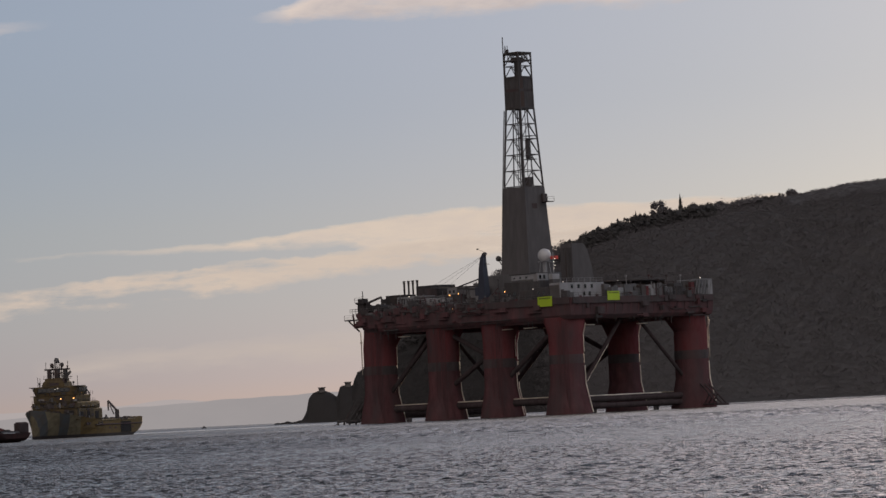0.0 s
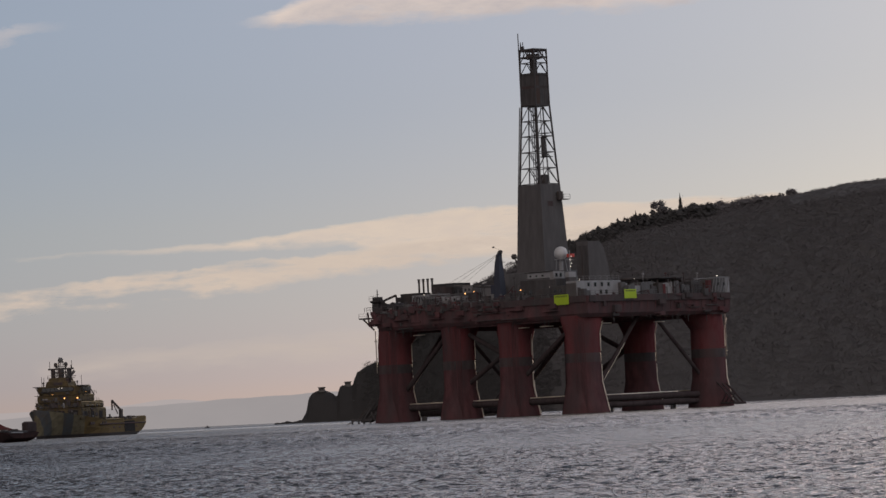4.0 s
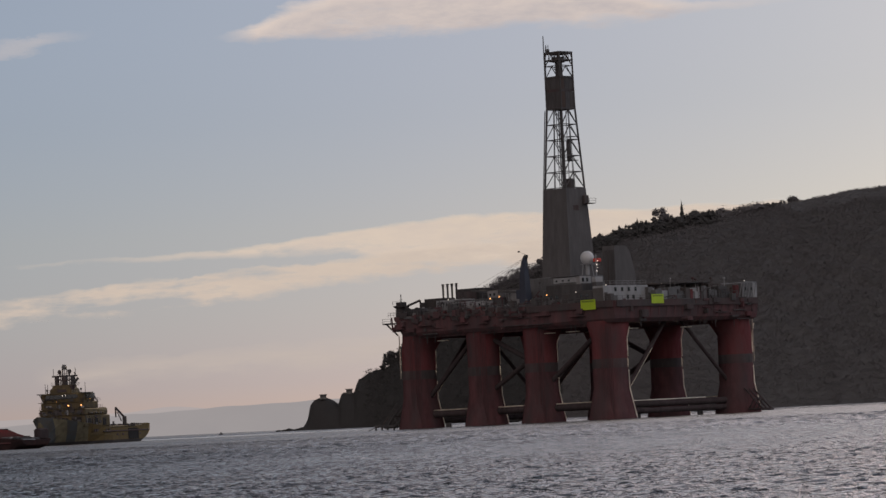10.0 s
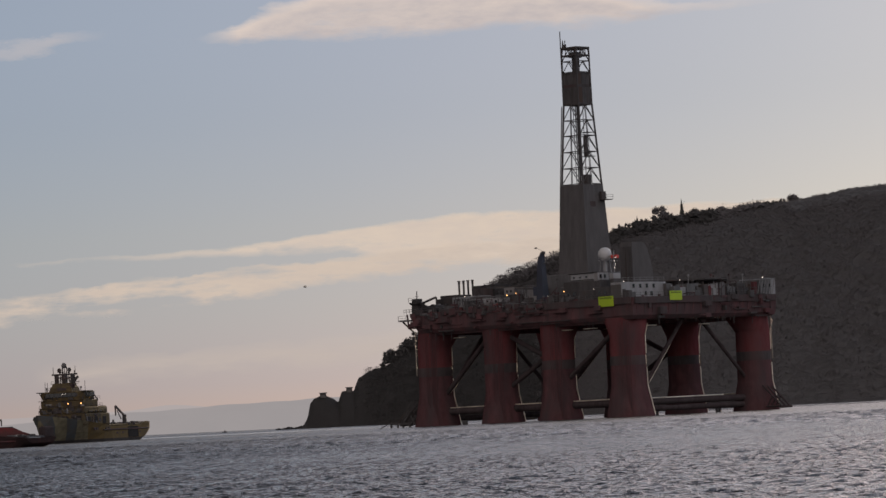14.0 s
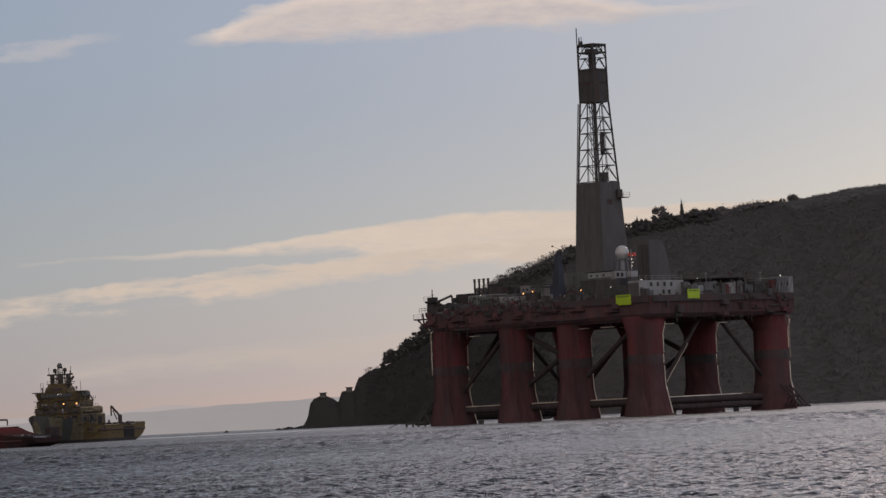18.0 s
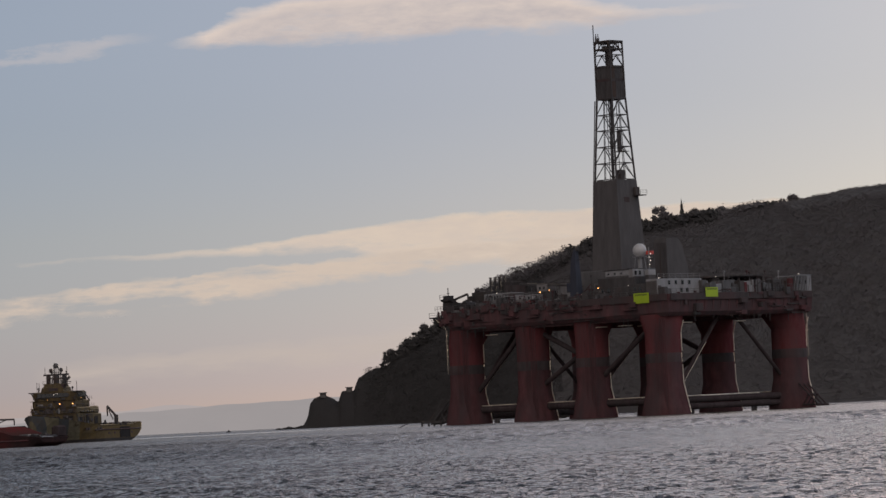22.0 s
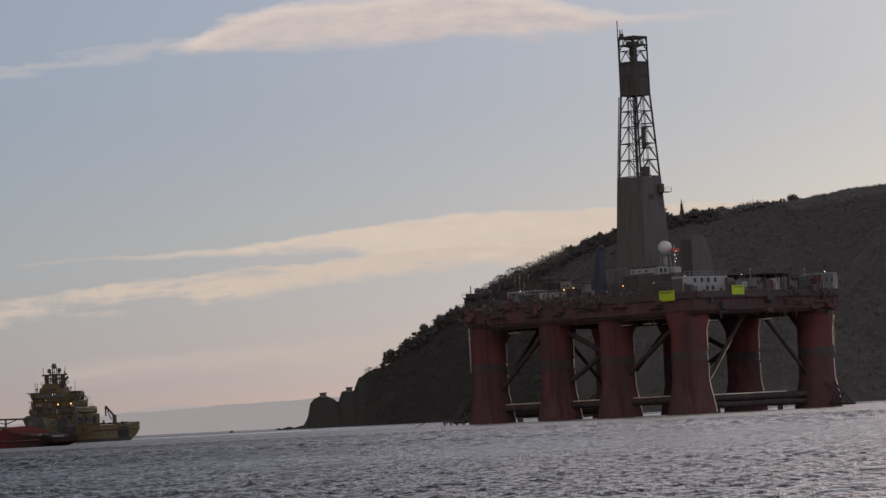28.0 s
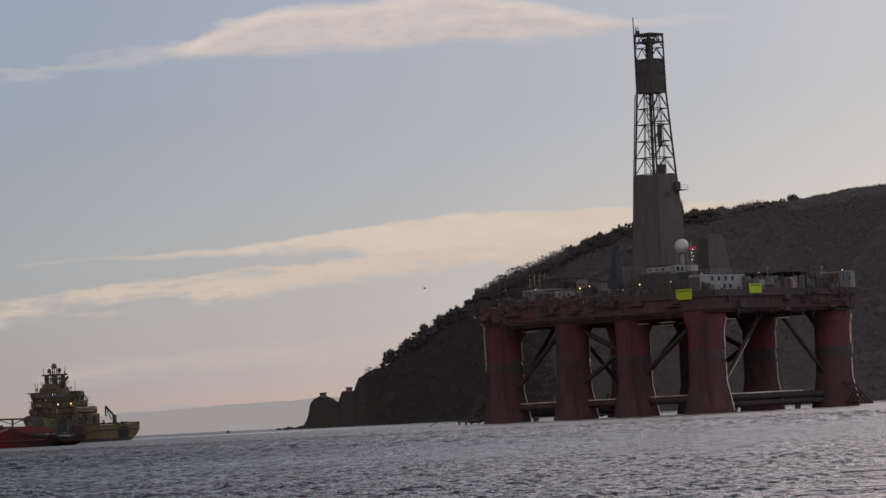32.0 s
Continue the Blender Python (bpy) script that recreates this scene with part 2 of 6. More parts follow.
# ---- mesh building ----
class Mesh:
    """Collects faces; each call adds one closed body."""

    def __init__(self):
        self.v, self.f = [], []

    def add(self, vs, fs):
        k = len(self.v)
        self.v += [tuple(p) for p in vs]
        self.f += [tuple(i + k for i in q) for q in fs]
        return self

    def rings(self, rings):
        n = len(rings[0])
        vs = [p for r in rings for p in r]
        fs = [tuple(reversed(range(n)))]
        for j in range(len(rings) - 1):
            for i in range(n):
                a, b = j * n + i, j * n + (i + 1) % n
                fs.append((a, b, b + n, a + n))
        fs.append(tuple(range((len(rings) - 1) * n, len(rings) * n)))
        return self.add(vs, fs)

    def box(self, x, y, z, sx, sy, sz, rz=0.0, bev=0.06):
        """Standing on z, centred on x and y, with chamfered edges."""
        b = min(bev, 0.3 * min(sx, sy, sz))
        c, s = math.cos(radians(rz)), math.sin(radians(rz))

        def ring(hx, hy, k, zz):
            q = [(hx - k, -hy), (hx, -hy + k), (hx, hy - k), (hx - k, hy), (-hx + k, hy), (-hx, hy - k), (-hx, -hy + k), (-hx + k, -hy)]
            return [(x + c * px - s * py, y + s * px + c * py, zz) for px, py in q]
        hx, hy = sx / 2, sy / 2
        return self.rings([ring(hx - b, hy - b, b, z), ring(hx, hy, b, z + b), ring(hx, hy, b, z + sz - b), ring(hx - b, hy - b, b, z + sz)])

    def tube(self, p0, p1, r0, r1=None, n=8):
        p0, p1 = Vector(p0), Vector(p1)
        r1 = r0 if r1 is None else r1
        d = (p1 - p0).normalized()
        u = d.cross((0, 0, 1)) if abs(d.z) < 0.95 else d.cross((1, 0, 0))
        u.normalize()
        w = d.cross(u)
        return self.rings([[p + (u * math.cos(6.28318 * i / n) + w * math.sin(6.28318 * i / n)) * r for i in range(n)] for p, r in ((p0, r0), (p1, r1))])

    def bar(self, p0, p1, wx, wz):
        """A straight member of rectangular section."""
        p0, p1 = Vector(p0), Vector(p1)
        d = (p1 - p0).normalized()
        u = d.cross((0, 0, 1)) if abs(d.z) < 0.95 else d.cross((1, 0, 0))
        u.normalize()
        w = u.cross(d)
        q = [(1, 1), (-1, 1), (-1, -1), (1, -1)]
        return self.rings([[p + u * (a * wx / 2) + w * (b * wz / 2) for a, b in q] for p in (p0, p1)])

    def prism(self, outline, y0, y1):
        """An outline of (x, z) pushed from y0 to y1."""
        return self.rings([[(x, y0, z) for x, z in outline], [(x, y1, z) for x, z in outline]])

    def ball(self, x, y, z, r, seg=16, rows=10, squash=1.0):
        rr = []
        for j in range(1, rows):
            t = math.pi * j / rows
            rr.append([(x + r * math.sin(t) * math.cos(6.28318 * i / seg), y + r * math.sin(t) * math.sin(6.28318 * i / seg), z - r * squash * math.cos(t)) for i in range(seg)])
        return self.rings(rr)


def part(name, m, material, parent=None, label="", smooth=False, at=None):
    me = bpy.data.meshes.new(name)
    me.from_pydata(m.v, [], m.f)
    me.validate()
    bm = bmesh.new()
    bm.from_mesh(me)
    bmesh.ops.recalc_face_normals(bm, faces=bm.faces)
    bm.to_mesh(me)
    bm.free()
    me.materials.append(material)
    if smooth:
        me.shade_smooth()
        me.set_sharp_from_angle(angle=radians(40))
    ob = new(name, me)
    if at:
        ob.matrix_basis = at
    if parent:
        ob.parent = parent
    if label:
        ob["label"] = label
    return ob


def thing(name, label, category, group="", at=None):
    e = new(name)
    e.empty_display_size = 1.0
    if at:
        e.matrix_basis = at
    return tagged(e, label, category, group)


# ---- the sea: one sheet to the horizon with modelled waves before the camera ----
def sea():
    rows = np.concatenate([np.array([0.0, 4, 12, 25, 40, 50]), np.arange(56, 60, 0.5), np.arange(60, 190, 0.138), np.arange(190, 330, 0.2), np.arange(330, 640, 0.6), np.arange(640, 800, 2.5),
                           np.arange(800, 1500, 10), np.geomspace(1500, 4920, 40)])
    fine = np.linspace(-7.6, 7.6, 345)
    ang = radians(1) * np.concatenate([np.arange(-180, -9, 9.0), fine, np.arange(9, 180, 9.0)])
    R, A = np.meshgrid(rows, ang, indexing="ij")
    X, Y = R * np.sin(A), R * np.cos(A)
    rng = np.random.RandomState(5)
    Z = np.zeros_like(X)
    step = np.interp(R, [150, 190, 240, 330, 520, 640, 700, 800], [0.138, 0.2, 0.2, 0.6, 0.6, 2.5, 2.5, 10.0])
    for i in range(46):
        lam = 0.2 * (0.85 / 0.2) ** rng.rand()
        th = radians(252) + rng.randn() * 0.5
        k = 2 * np.pi / lam
        ph = k * (X * np.cos(th) + Y * np.sin(th)) + rng.rand() * 6.28
        fade = np.clip(lam / (step * 1.7) - 0.6, 0, 1) * np.clip((R - 52) / 8, 0, 1)
        w = 0.5 + 0.5 * np.sin(ph)
        Z += fade * 0.0088 * lam * (2 * w ** 2.1 - 0.75)
    # longer chop in the open water, out of the lee of the shore
    open_water = np.clip((R - 210) / 150, 0, 1)
    for i in range(22):
        lam = 1.1 * (3.2 / 1.1) ** rng.rand()
        th = radians(240) + rng.randn() * 0.5
        ph = 2 * np.pi / lam * (X * np.cos(th) + Y * np.sin(th)) + rng.rand() * 6.28
        Z += open_water * np.clip(lam / (step * 1.7) - 0.6, 0, 1) * 0.009 * lam * (2 * (0.5 + 0.5 * np.sin(ph)) ** 2.1 - 0.75)
    for lam, amp, deg in ((4.3, 0.006, 228), (6.1, 0.008, 243), (2.6, 0.006, 215)):
        Z += amp * np.clip(lam / (step * 2.2) - 0.6, 0, 1) * np.sin(2 * np.pi / lam * (X * np.cos(radians(deg)) + Y * np.sin(radians(deg))))
    Z *= np.clip(0.62 + R / 300, 0.86, 1.35)
    gust = 0.75 + 0.35 * np.sin(X * 0.031 + 1.2 * np.sin(Y * 0.011)) * np.sin(Y * 0.017 + 0.6)
    Z *= gust
    n, c = len(rows), len(ang)
    me = bpy.data.meshes.new("water")
    idx = np.arange(n * c).reshape(n, c)
    nx = np.roll(idx, -1, axis=1)
    quads = np.stack([idx[:-1], nx[:-1], nx[1:], idx[1:]], -1).reshape(-1, 4)
    me.vertices.add(n * c)
    me.vertices.foreach_set("co", np.stack([X, Y, Z], -1).astype(np.float32).ravel())
    me.loops.add(quads.size)
    me.loops.foreach_set("vertex_index", quads.astype(np.int32).ravel())
    me.polygons.add(len(quads))
    me.polygons.foreach_set("loop_start", np.arange(0, quads.size, 4, dtype=np.int32))
    me.update(calc_edges=True)
    me.flip_normals()
    me.shade_smooth()
    me.materials.append(WATER)
    return tagged(new("water", me), "cold grey-blue choppy firth water with short ripples", "water", kind="structure")


water = sea()


# ---- headland ----
PROFILE = [(-96, -4), (-87.5, 2.4), (-85, 6.5), (-83.2, 14.5), (-80.7, 17.4), (-77.3, 18.7), (-73.6, 18.8), (-69.3, 17), (-66.4, 14.8), (-65.4, 18), (-64.4, 20.6), (-63, 21.5), (-56.9, 21), (-55.5, 25), (-54, 28), (-48, 31.4), (-43.4, 33.2), (-37, 34.7), (-33, 38), (-26, 43), (-15, 49), (0, 58), (17, 67),
           (35, 77), (58, 85), (88, 98.5), (116, 107.3), (140, 110.2), (168, 113.8), (190, 117.6), (211, 120.6), (241, 125.5), (264, 127.5), (420, 134), (900, 120)]
PX, PZ = [p[0] for p in PROFILE], [p[1] for p in PROFILE]


def shore(x):
    t = np.clip((x + 90) / 230, 0, 1)
    return 2292 - 250 * t * t * (3 - 2 * t)


def hill_height(x, y):
    top = np.interp(x, PX, PZ)
    s = shore(x)
    t = (y - s) / (2306 - s)
    up = np.where(t < 1, 1 - (1 - np.clip(t, 0, 1)) ** 1.5, 1 - 0.06 * (t - 1))
    wob = np.sin(x * 0.21 + y * 0.05) * np.sin(y * 0.17 + 1.3) + 0.6 * np.sin(x * 0.53 + 2.0) * np.sin(y * 0.41)
    return np.where(t < 0, 8 * t, top * up + 0.035 * np.minimum(top, 40) * wob * np.clip(up * 2, 0, 1) * (0.35 + 0.65 * np.clip(1.2 - t, 0, 1)))


def headland():
    xs = np.concatenate([np.arange(-98, -30, 0.6), np.arange(-30, 280, 4.0), np.arange(280, 900, 40.0)])
    tt = np.concatenate([np.linspace(-0.1, 1.0, 60), np.array([1.02, 1.06, 1.12, 1.2, 1.5, 2, 3])])
    X = np.repeat(xs[:, None], len(tt), 1)
    Y = shore(X) + tt[None, :] * (2306 - shore(X))
    Z = hill_height(X, Y)
    n, c = X.shape
    idx = np.arange(n * c).reshape(n, c)
    quads = np.stack([idx[:-1, :-1], idx[1:, :-1], idx[1:, 1:], idx[:-1, 1:]], -1).reshape(-1, 4)
    m = Mesh()
    m.v, m.f = np.stack([X, Y, Z], -1).reshape(-1, 3).tolist(), quads.tolist()
    ob = part("headland_ground", m, HILLSIDE, smooth=False)
    ob.data.materials.append(CLIFF)
    mid = np.array([p.center.z for p in ob.data.polygons])
    midx = np.array([p.center.x for p in ob.data.polygons])
    ob.data.materials.append(GRASS)
    # the seaward ground takes the dark cliff colour, matching the weaker glare there
    ob.data.polygons.foreach_set("material_index", 2 * (midx + 0.25 * mid + 7 * np.sin(mid * 0.2) > 236).astype(np.int32) + (midx + 5 * np.sin(mid * 0.25) < 58).astype(np.int32))
    return tagged(ob, "steep dark wooded headland with a rocky cliff at the water", "headland", kind="structure")


headland()

ICO = None


def ico():
    global ICO
    if ICO is None:
        bm = bmesh.new()
        bmesh.ops.create_icosphere(bm, subdivisions=1, radius=1)
        ICO = (np.array([v.co[:] for v in bm.verts]), [tuple(v.index for v in f.verts) for f in bm.faces])
        bm.free()
    return ICO


def clump_crown(rng, h, w, clumps=10):
    """A broad uneven crown: small rough clumps within a loose skin of twigs, above a bare foot."""
    V, F = [], []
    vs, fs = ico()
    for i in range(4):
        a, q = rng.rand() * 6.28, rng.rand() ** 0.5
        cz = h * (0.2 + 0.5 * rng.rand())
        d = vs * (0.5 + 0.9 * rng.rand(len(vs), 1)) * w * (0.11 + 0.06 * rng.rand()) + np.array([w * 0.36 * q * math.cos(a), w * 0.36 * q * math.sin(a), cz])
        k = len(V)
        V += d.tolist()
        F += [tuple(j + k for j in f) for f in fs]
    for i in range(clumps):
        a, q = rng.rand() * 6.28, rng.rand() ** 0.55
        cz = h * (0.28 + 0.66 * rng.rand())
        rr = w * 0.5 * q * (1.15 - 1.1 * abs(cz / h - 0.58))
        c = np.array([rr * math.cos(a), rr * math.sin(a), cz])
        spread = w * (0.07 + 0.07 * rng.rand())
        for j in range(5):
            o = c + rng.randn(3) * spread
            tri = o + rng.randn(3, 3) * w * 0.045
            k = len(V)
            V += tri.tolist()
            F.append((k, k + 1, k + 2))
    return np.array(V), F


def bushy_crown(rng, h, w, lumps=12):
    """A full round-headed crown: a rough core of small lumps inside a dense skin of twig tufts."""
    V, F = [], []
    vs, fs = ico()
    lean = (rng.rand(2) - 0.5) * 0.25 * w
    for i in range(lumps):
        a, u = rng.rand() * 6.28, rng.rand()
        r = w * (0.09 + 0.08 * rng.rand())
        q = w * 0.40 * math.sqrt(max(0.05, 1 - ((u - 0.4) / 0.72) ** 2)) * rng.rand() ** 0.4
        c = np.array([q * math.cos(a) + lean[0] * u, q * math.sin(a) + lean[1] * u, h * (0.14 + 0.70 * u)])
        k = len(V)
        V += (vs * (0.5 + 0.8 * rng.rand(len(vs), 1)) * r + c).tolist()
        F += [tuple(j + k for j in f) for f in fs]
        for j in range(20):
            d = rng.randn(3)
            d /= np.linalg.norm(d)
            o = c + d * r * (0.7 + 1.0 * rng.rand())
            k = len(V)
            V += (o + rng.randn(3, 3) * w * 0.034).tolist()
            F.append((k, k + 1, k + 2))
    return np.array(V), F


def twig_crown(rng, h, w, twigs=80):
    """A bare winter crown: a loose dome of small twig tufts."""
    V, F = [], []
    for i in range(twigs):
        a, u = rng.rand() * 6.28, rng.rand() ** 0.8
        q = w * 0.5 * math.sqrt(max(0.04, 1 - ((u - 0.35) / 0.7) ** 2)) * rng.rand() ** 0.5
        k = len(V)
        V += (np.array([q * math.cos(a), q * math.sin(a), h * u]) + rng.randn(3, 3) * w * 0.044).tolist()
        F.append((k, k + 1, k + 2))
    return np.array(V), F


def pine_crown(rng, h, w, tiers=7):
    V, F = [], []
    for t in range(tiers):
        u = t / tiers
        z0, r = h * (0.12 + 0.82 * u), w * 0.5 * (1 - u) ** 0.85 + 0.12
        n = 9
        k = len(V)
        for i in range(n):
            a = 6.28318 * i / n + t
            rr = r * (0.55 + 0.6 * rng.rand()) if i % 2 else r * (0.3 + 0.2 * rng.rand())
            V.append((rr * math.cos(a), rr * math.sin(a), z0 - 0.10 * h * (1 - u) * rng.rand()))
        V.append((0, 0, z0 + h * 0.2))
        F += [(k + i, k + (i + 1) % n, k + n) for i in range(n)]
    return np.array(V), F


def woods(name, label, mat_, spots, seed, kindof, hrange, spread=1.0):
    """Many trees in one mesh, from ten crown shapes."""
    rng = np.random.RandomState(seed)
    make = {"broad": lambda: clump_crown(rng, 1, spread * (1.0 + 0.3 * rng.rand()), 13), "twiggy": lambda: twig_crown(rng, 1, spread * (0.8 + 0.35 * rng.rand())), "bushy": lambda: bushy_crown(rng, 1, spread * (0.75 + 0.35 * rng.rand())),
            "pine": lambda: pine_crown(rng, 1, 0.5 + 0.2 * rng.rand(), 8)}[kindof]
    protos = [make() for i in range(10)]
    VV, FF, k = [], [], 0
    for x, y in spots:
        v, f = protos[rng.randint(10)]
        h = hrange[0] + (hrange[1] - hrange[0]) * rng.rand()
        a = rng.rand() * 6.28
        c, s = math.cos(a), math.sin(a)
        wv = v * h * np.array([0.9 + 0.4 * rng.rand(), 0.9 + 0.4 * rng.rand(), 1])
        z = float(hill_height(np.array(x), np.array(y))) - 0.35
        VV.append(np.stack([wv[:, 0] * c - wv[:, 1] * s + x, wv[:, 0] * s + wv[:, 1] * c + y, wv[:, 2] + z], -1))
        FF.append(np.array(f) + k)
        k += len(v)
    V, F = np.concatenate(VV), np.concatenate(FF)
    # twigs scatter light in all directions: their normals lean to the slope's own
    slope = np.array([0.0, -0.6, 0.8])
    e = np.cross(V[F[:, 1]] - V[F[:, 0]], V[F[:, 2]] - V[F[:, 0]])
    F[e @ slope < 0] = F[e @ slope < 0][:, ::-1]
    me = bpy.data.meshes.new(name)
    me.from_pydata(V.tolist(), [], F.tolist(), shade_flat=False)
    lean = slope + rng.randn(len(V), 3) * 0.22
    me.normals_split_custom_set_from_vertices((lean / np.linalg.norm(lean, axis=1)[:, None]).tolist())
    me.materials.append(mat_)
    return tagged(new(name, me), label, "woodland", kind="stuff")


def spots_in(x0, x1, t0, t1, gap, seed):
    rng = np.random.RandomState(seed)
    out = []
    x = x0
    while x < x1:
        s = float(shore(np.array(x)))
        t = t0
        while t < t1:
            out.append((x + (rng.rand() - 0.5) * gap * 1.3, s + t * (2306 - s) + (rng.rand() - 0.5) * gap))
            t += gap * (0.7 + 0.6 * rng.rand()) / (2306 - s + 1)
        x += gap
    return out


woods("far_woods", "dense bare brown broadleaf wood on the headland slope", WOODS, spots_in(50, 204, 0.0, 0.97, 2.4, 3) + spots_in(204, 300, 0.0, 0.84, 2.4, 43), 11, "twiggy", (1.6, 2.9), 1.9)
woods("seaward_woods", "wood above the sea cliff, coloured darker for its weaker glare", DARKWOODS, spots_in(-48, 56, 0.02, 0.97, 2.8, 21), 15, "twiggy", (2.6, 5.0), 1.15)
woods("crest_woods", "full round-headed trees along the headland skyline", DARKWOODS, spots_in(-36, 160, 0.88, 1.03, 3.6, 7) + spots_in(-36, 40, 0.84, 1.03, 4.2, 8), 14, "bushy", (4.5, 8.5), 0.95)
woods("bare_crest_woods", "thin bare trees on the upper skyline", WOODS, spots_in(146, 186, 0.93, 1.02, 3.6, 31), 17, "broad", (3.5, 5.5), 1.1)
woods("lower_crest_woods", "lacy bare trees on the lower skyline", WOODS, spots_in(20, 74, 0.86, 1.02, 2.6, 32), 19, "twiggy", (7.0, 10.5), 0.75)
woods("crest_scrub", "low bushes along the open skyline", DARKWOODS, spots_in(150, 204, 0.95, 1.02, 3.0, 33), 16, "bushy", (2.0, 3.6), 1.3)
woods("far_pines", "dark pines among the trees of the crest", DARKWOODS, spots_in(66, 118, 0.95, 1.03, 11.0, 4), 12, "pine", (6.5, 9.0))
woods("hill_scrub", "low winter scrub over the open brow of the hill", WOODS, spots_in(196, 300, 0.80, 1.01, 2.2, 44), 18, "twiggy", (0.7, 1.3), 2.4)
woods("gorse_scrub", "low dark gorse scrub on the open hillside", GORSE, spots_in(-54, -38, 0.3, 1.0, 3.0, 6), 13, "bushy", (0.5, 1.0), 2.6)


def backdrop_hills():
    xs = np.linspace(-1500, 1500, 301)
    base = 34 + 0.03 * np.minimum(xs + 170, 0) + 0.5 * np.sin(xs * 0.045 + 1) + 0.4 * np.sin(xs * 0.11)
    base = np.where(xs < -395, 27.2 - 0.05 * (-395 - xs), base).clip(9)
    m = Mesh()
    v, f = [], []
    for i, x in enumerate(xs):
        v += [(x, 4560, -3), (x, 4600, base[i] * 0.55), (x, 4660, base[i]), (x, 4760, base[i] * 0.9), (x, 4800, -3)]
    for i in range(len(xs) - 1):
        for j in range(4):
            f.append((i * 5 + j, i * 5 + 5 + j, i * 5 + 6 + j, i * 5 + 1 + j))
    m.v, m.f = v, f
    # the far haze is painted: the coast glows in flat pale greys
    mt, n, l, p = nodes_of("far_coast_haze_glow")
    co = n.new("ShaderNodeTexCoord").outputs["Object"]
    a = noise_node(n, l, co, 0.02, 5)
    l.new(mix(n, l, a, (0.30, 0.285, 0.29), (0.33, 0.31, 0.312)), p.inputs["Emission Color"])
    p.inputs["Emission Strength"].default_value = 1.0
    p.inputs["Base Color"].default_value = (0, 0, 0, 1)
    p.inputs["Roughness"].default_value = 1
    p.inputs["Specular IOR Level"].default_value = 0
    m2 = Mesh()
    v, f = [], []
    for i, x in enumerate(xs):
        z = 28.5 + 7 * math.exp(-((x + 345) / 45) ** 2) + 3 * math.exp(-((x + 450) / 40) ** 2)
        v += [(x, 4775, -3), (x, 4790, z), (x, 4800, -3)]
    for i in range(len(xs) - 1):
        for j in range(2):
            f.append((i * 3 + j, i * 3 + 3 + j, i * 3 + 4 + j, i * 3 + 1 + j))
    m2.v, m2.f = v, f
    # the hills beyond glow paler still, for their deeper haze
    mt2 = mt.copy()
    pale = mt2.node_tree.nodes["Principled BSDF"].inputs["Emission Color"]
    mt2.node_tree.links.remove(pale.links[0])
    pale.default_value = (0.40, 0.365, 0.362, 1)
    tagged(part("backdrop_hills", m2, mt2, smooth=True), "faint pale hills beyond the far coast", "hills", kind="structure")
    return tagged(part("backdrop_coast", m, mt, smooth=True), "far coast across the water in a painted pale grey haze", "coast", kind="structure")


backdrop_hills()


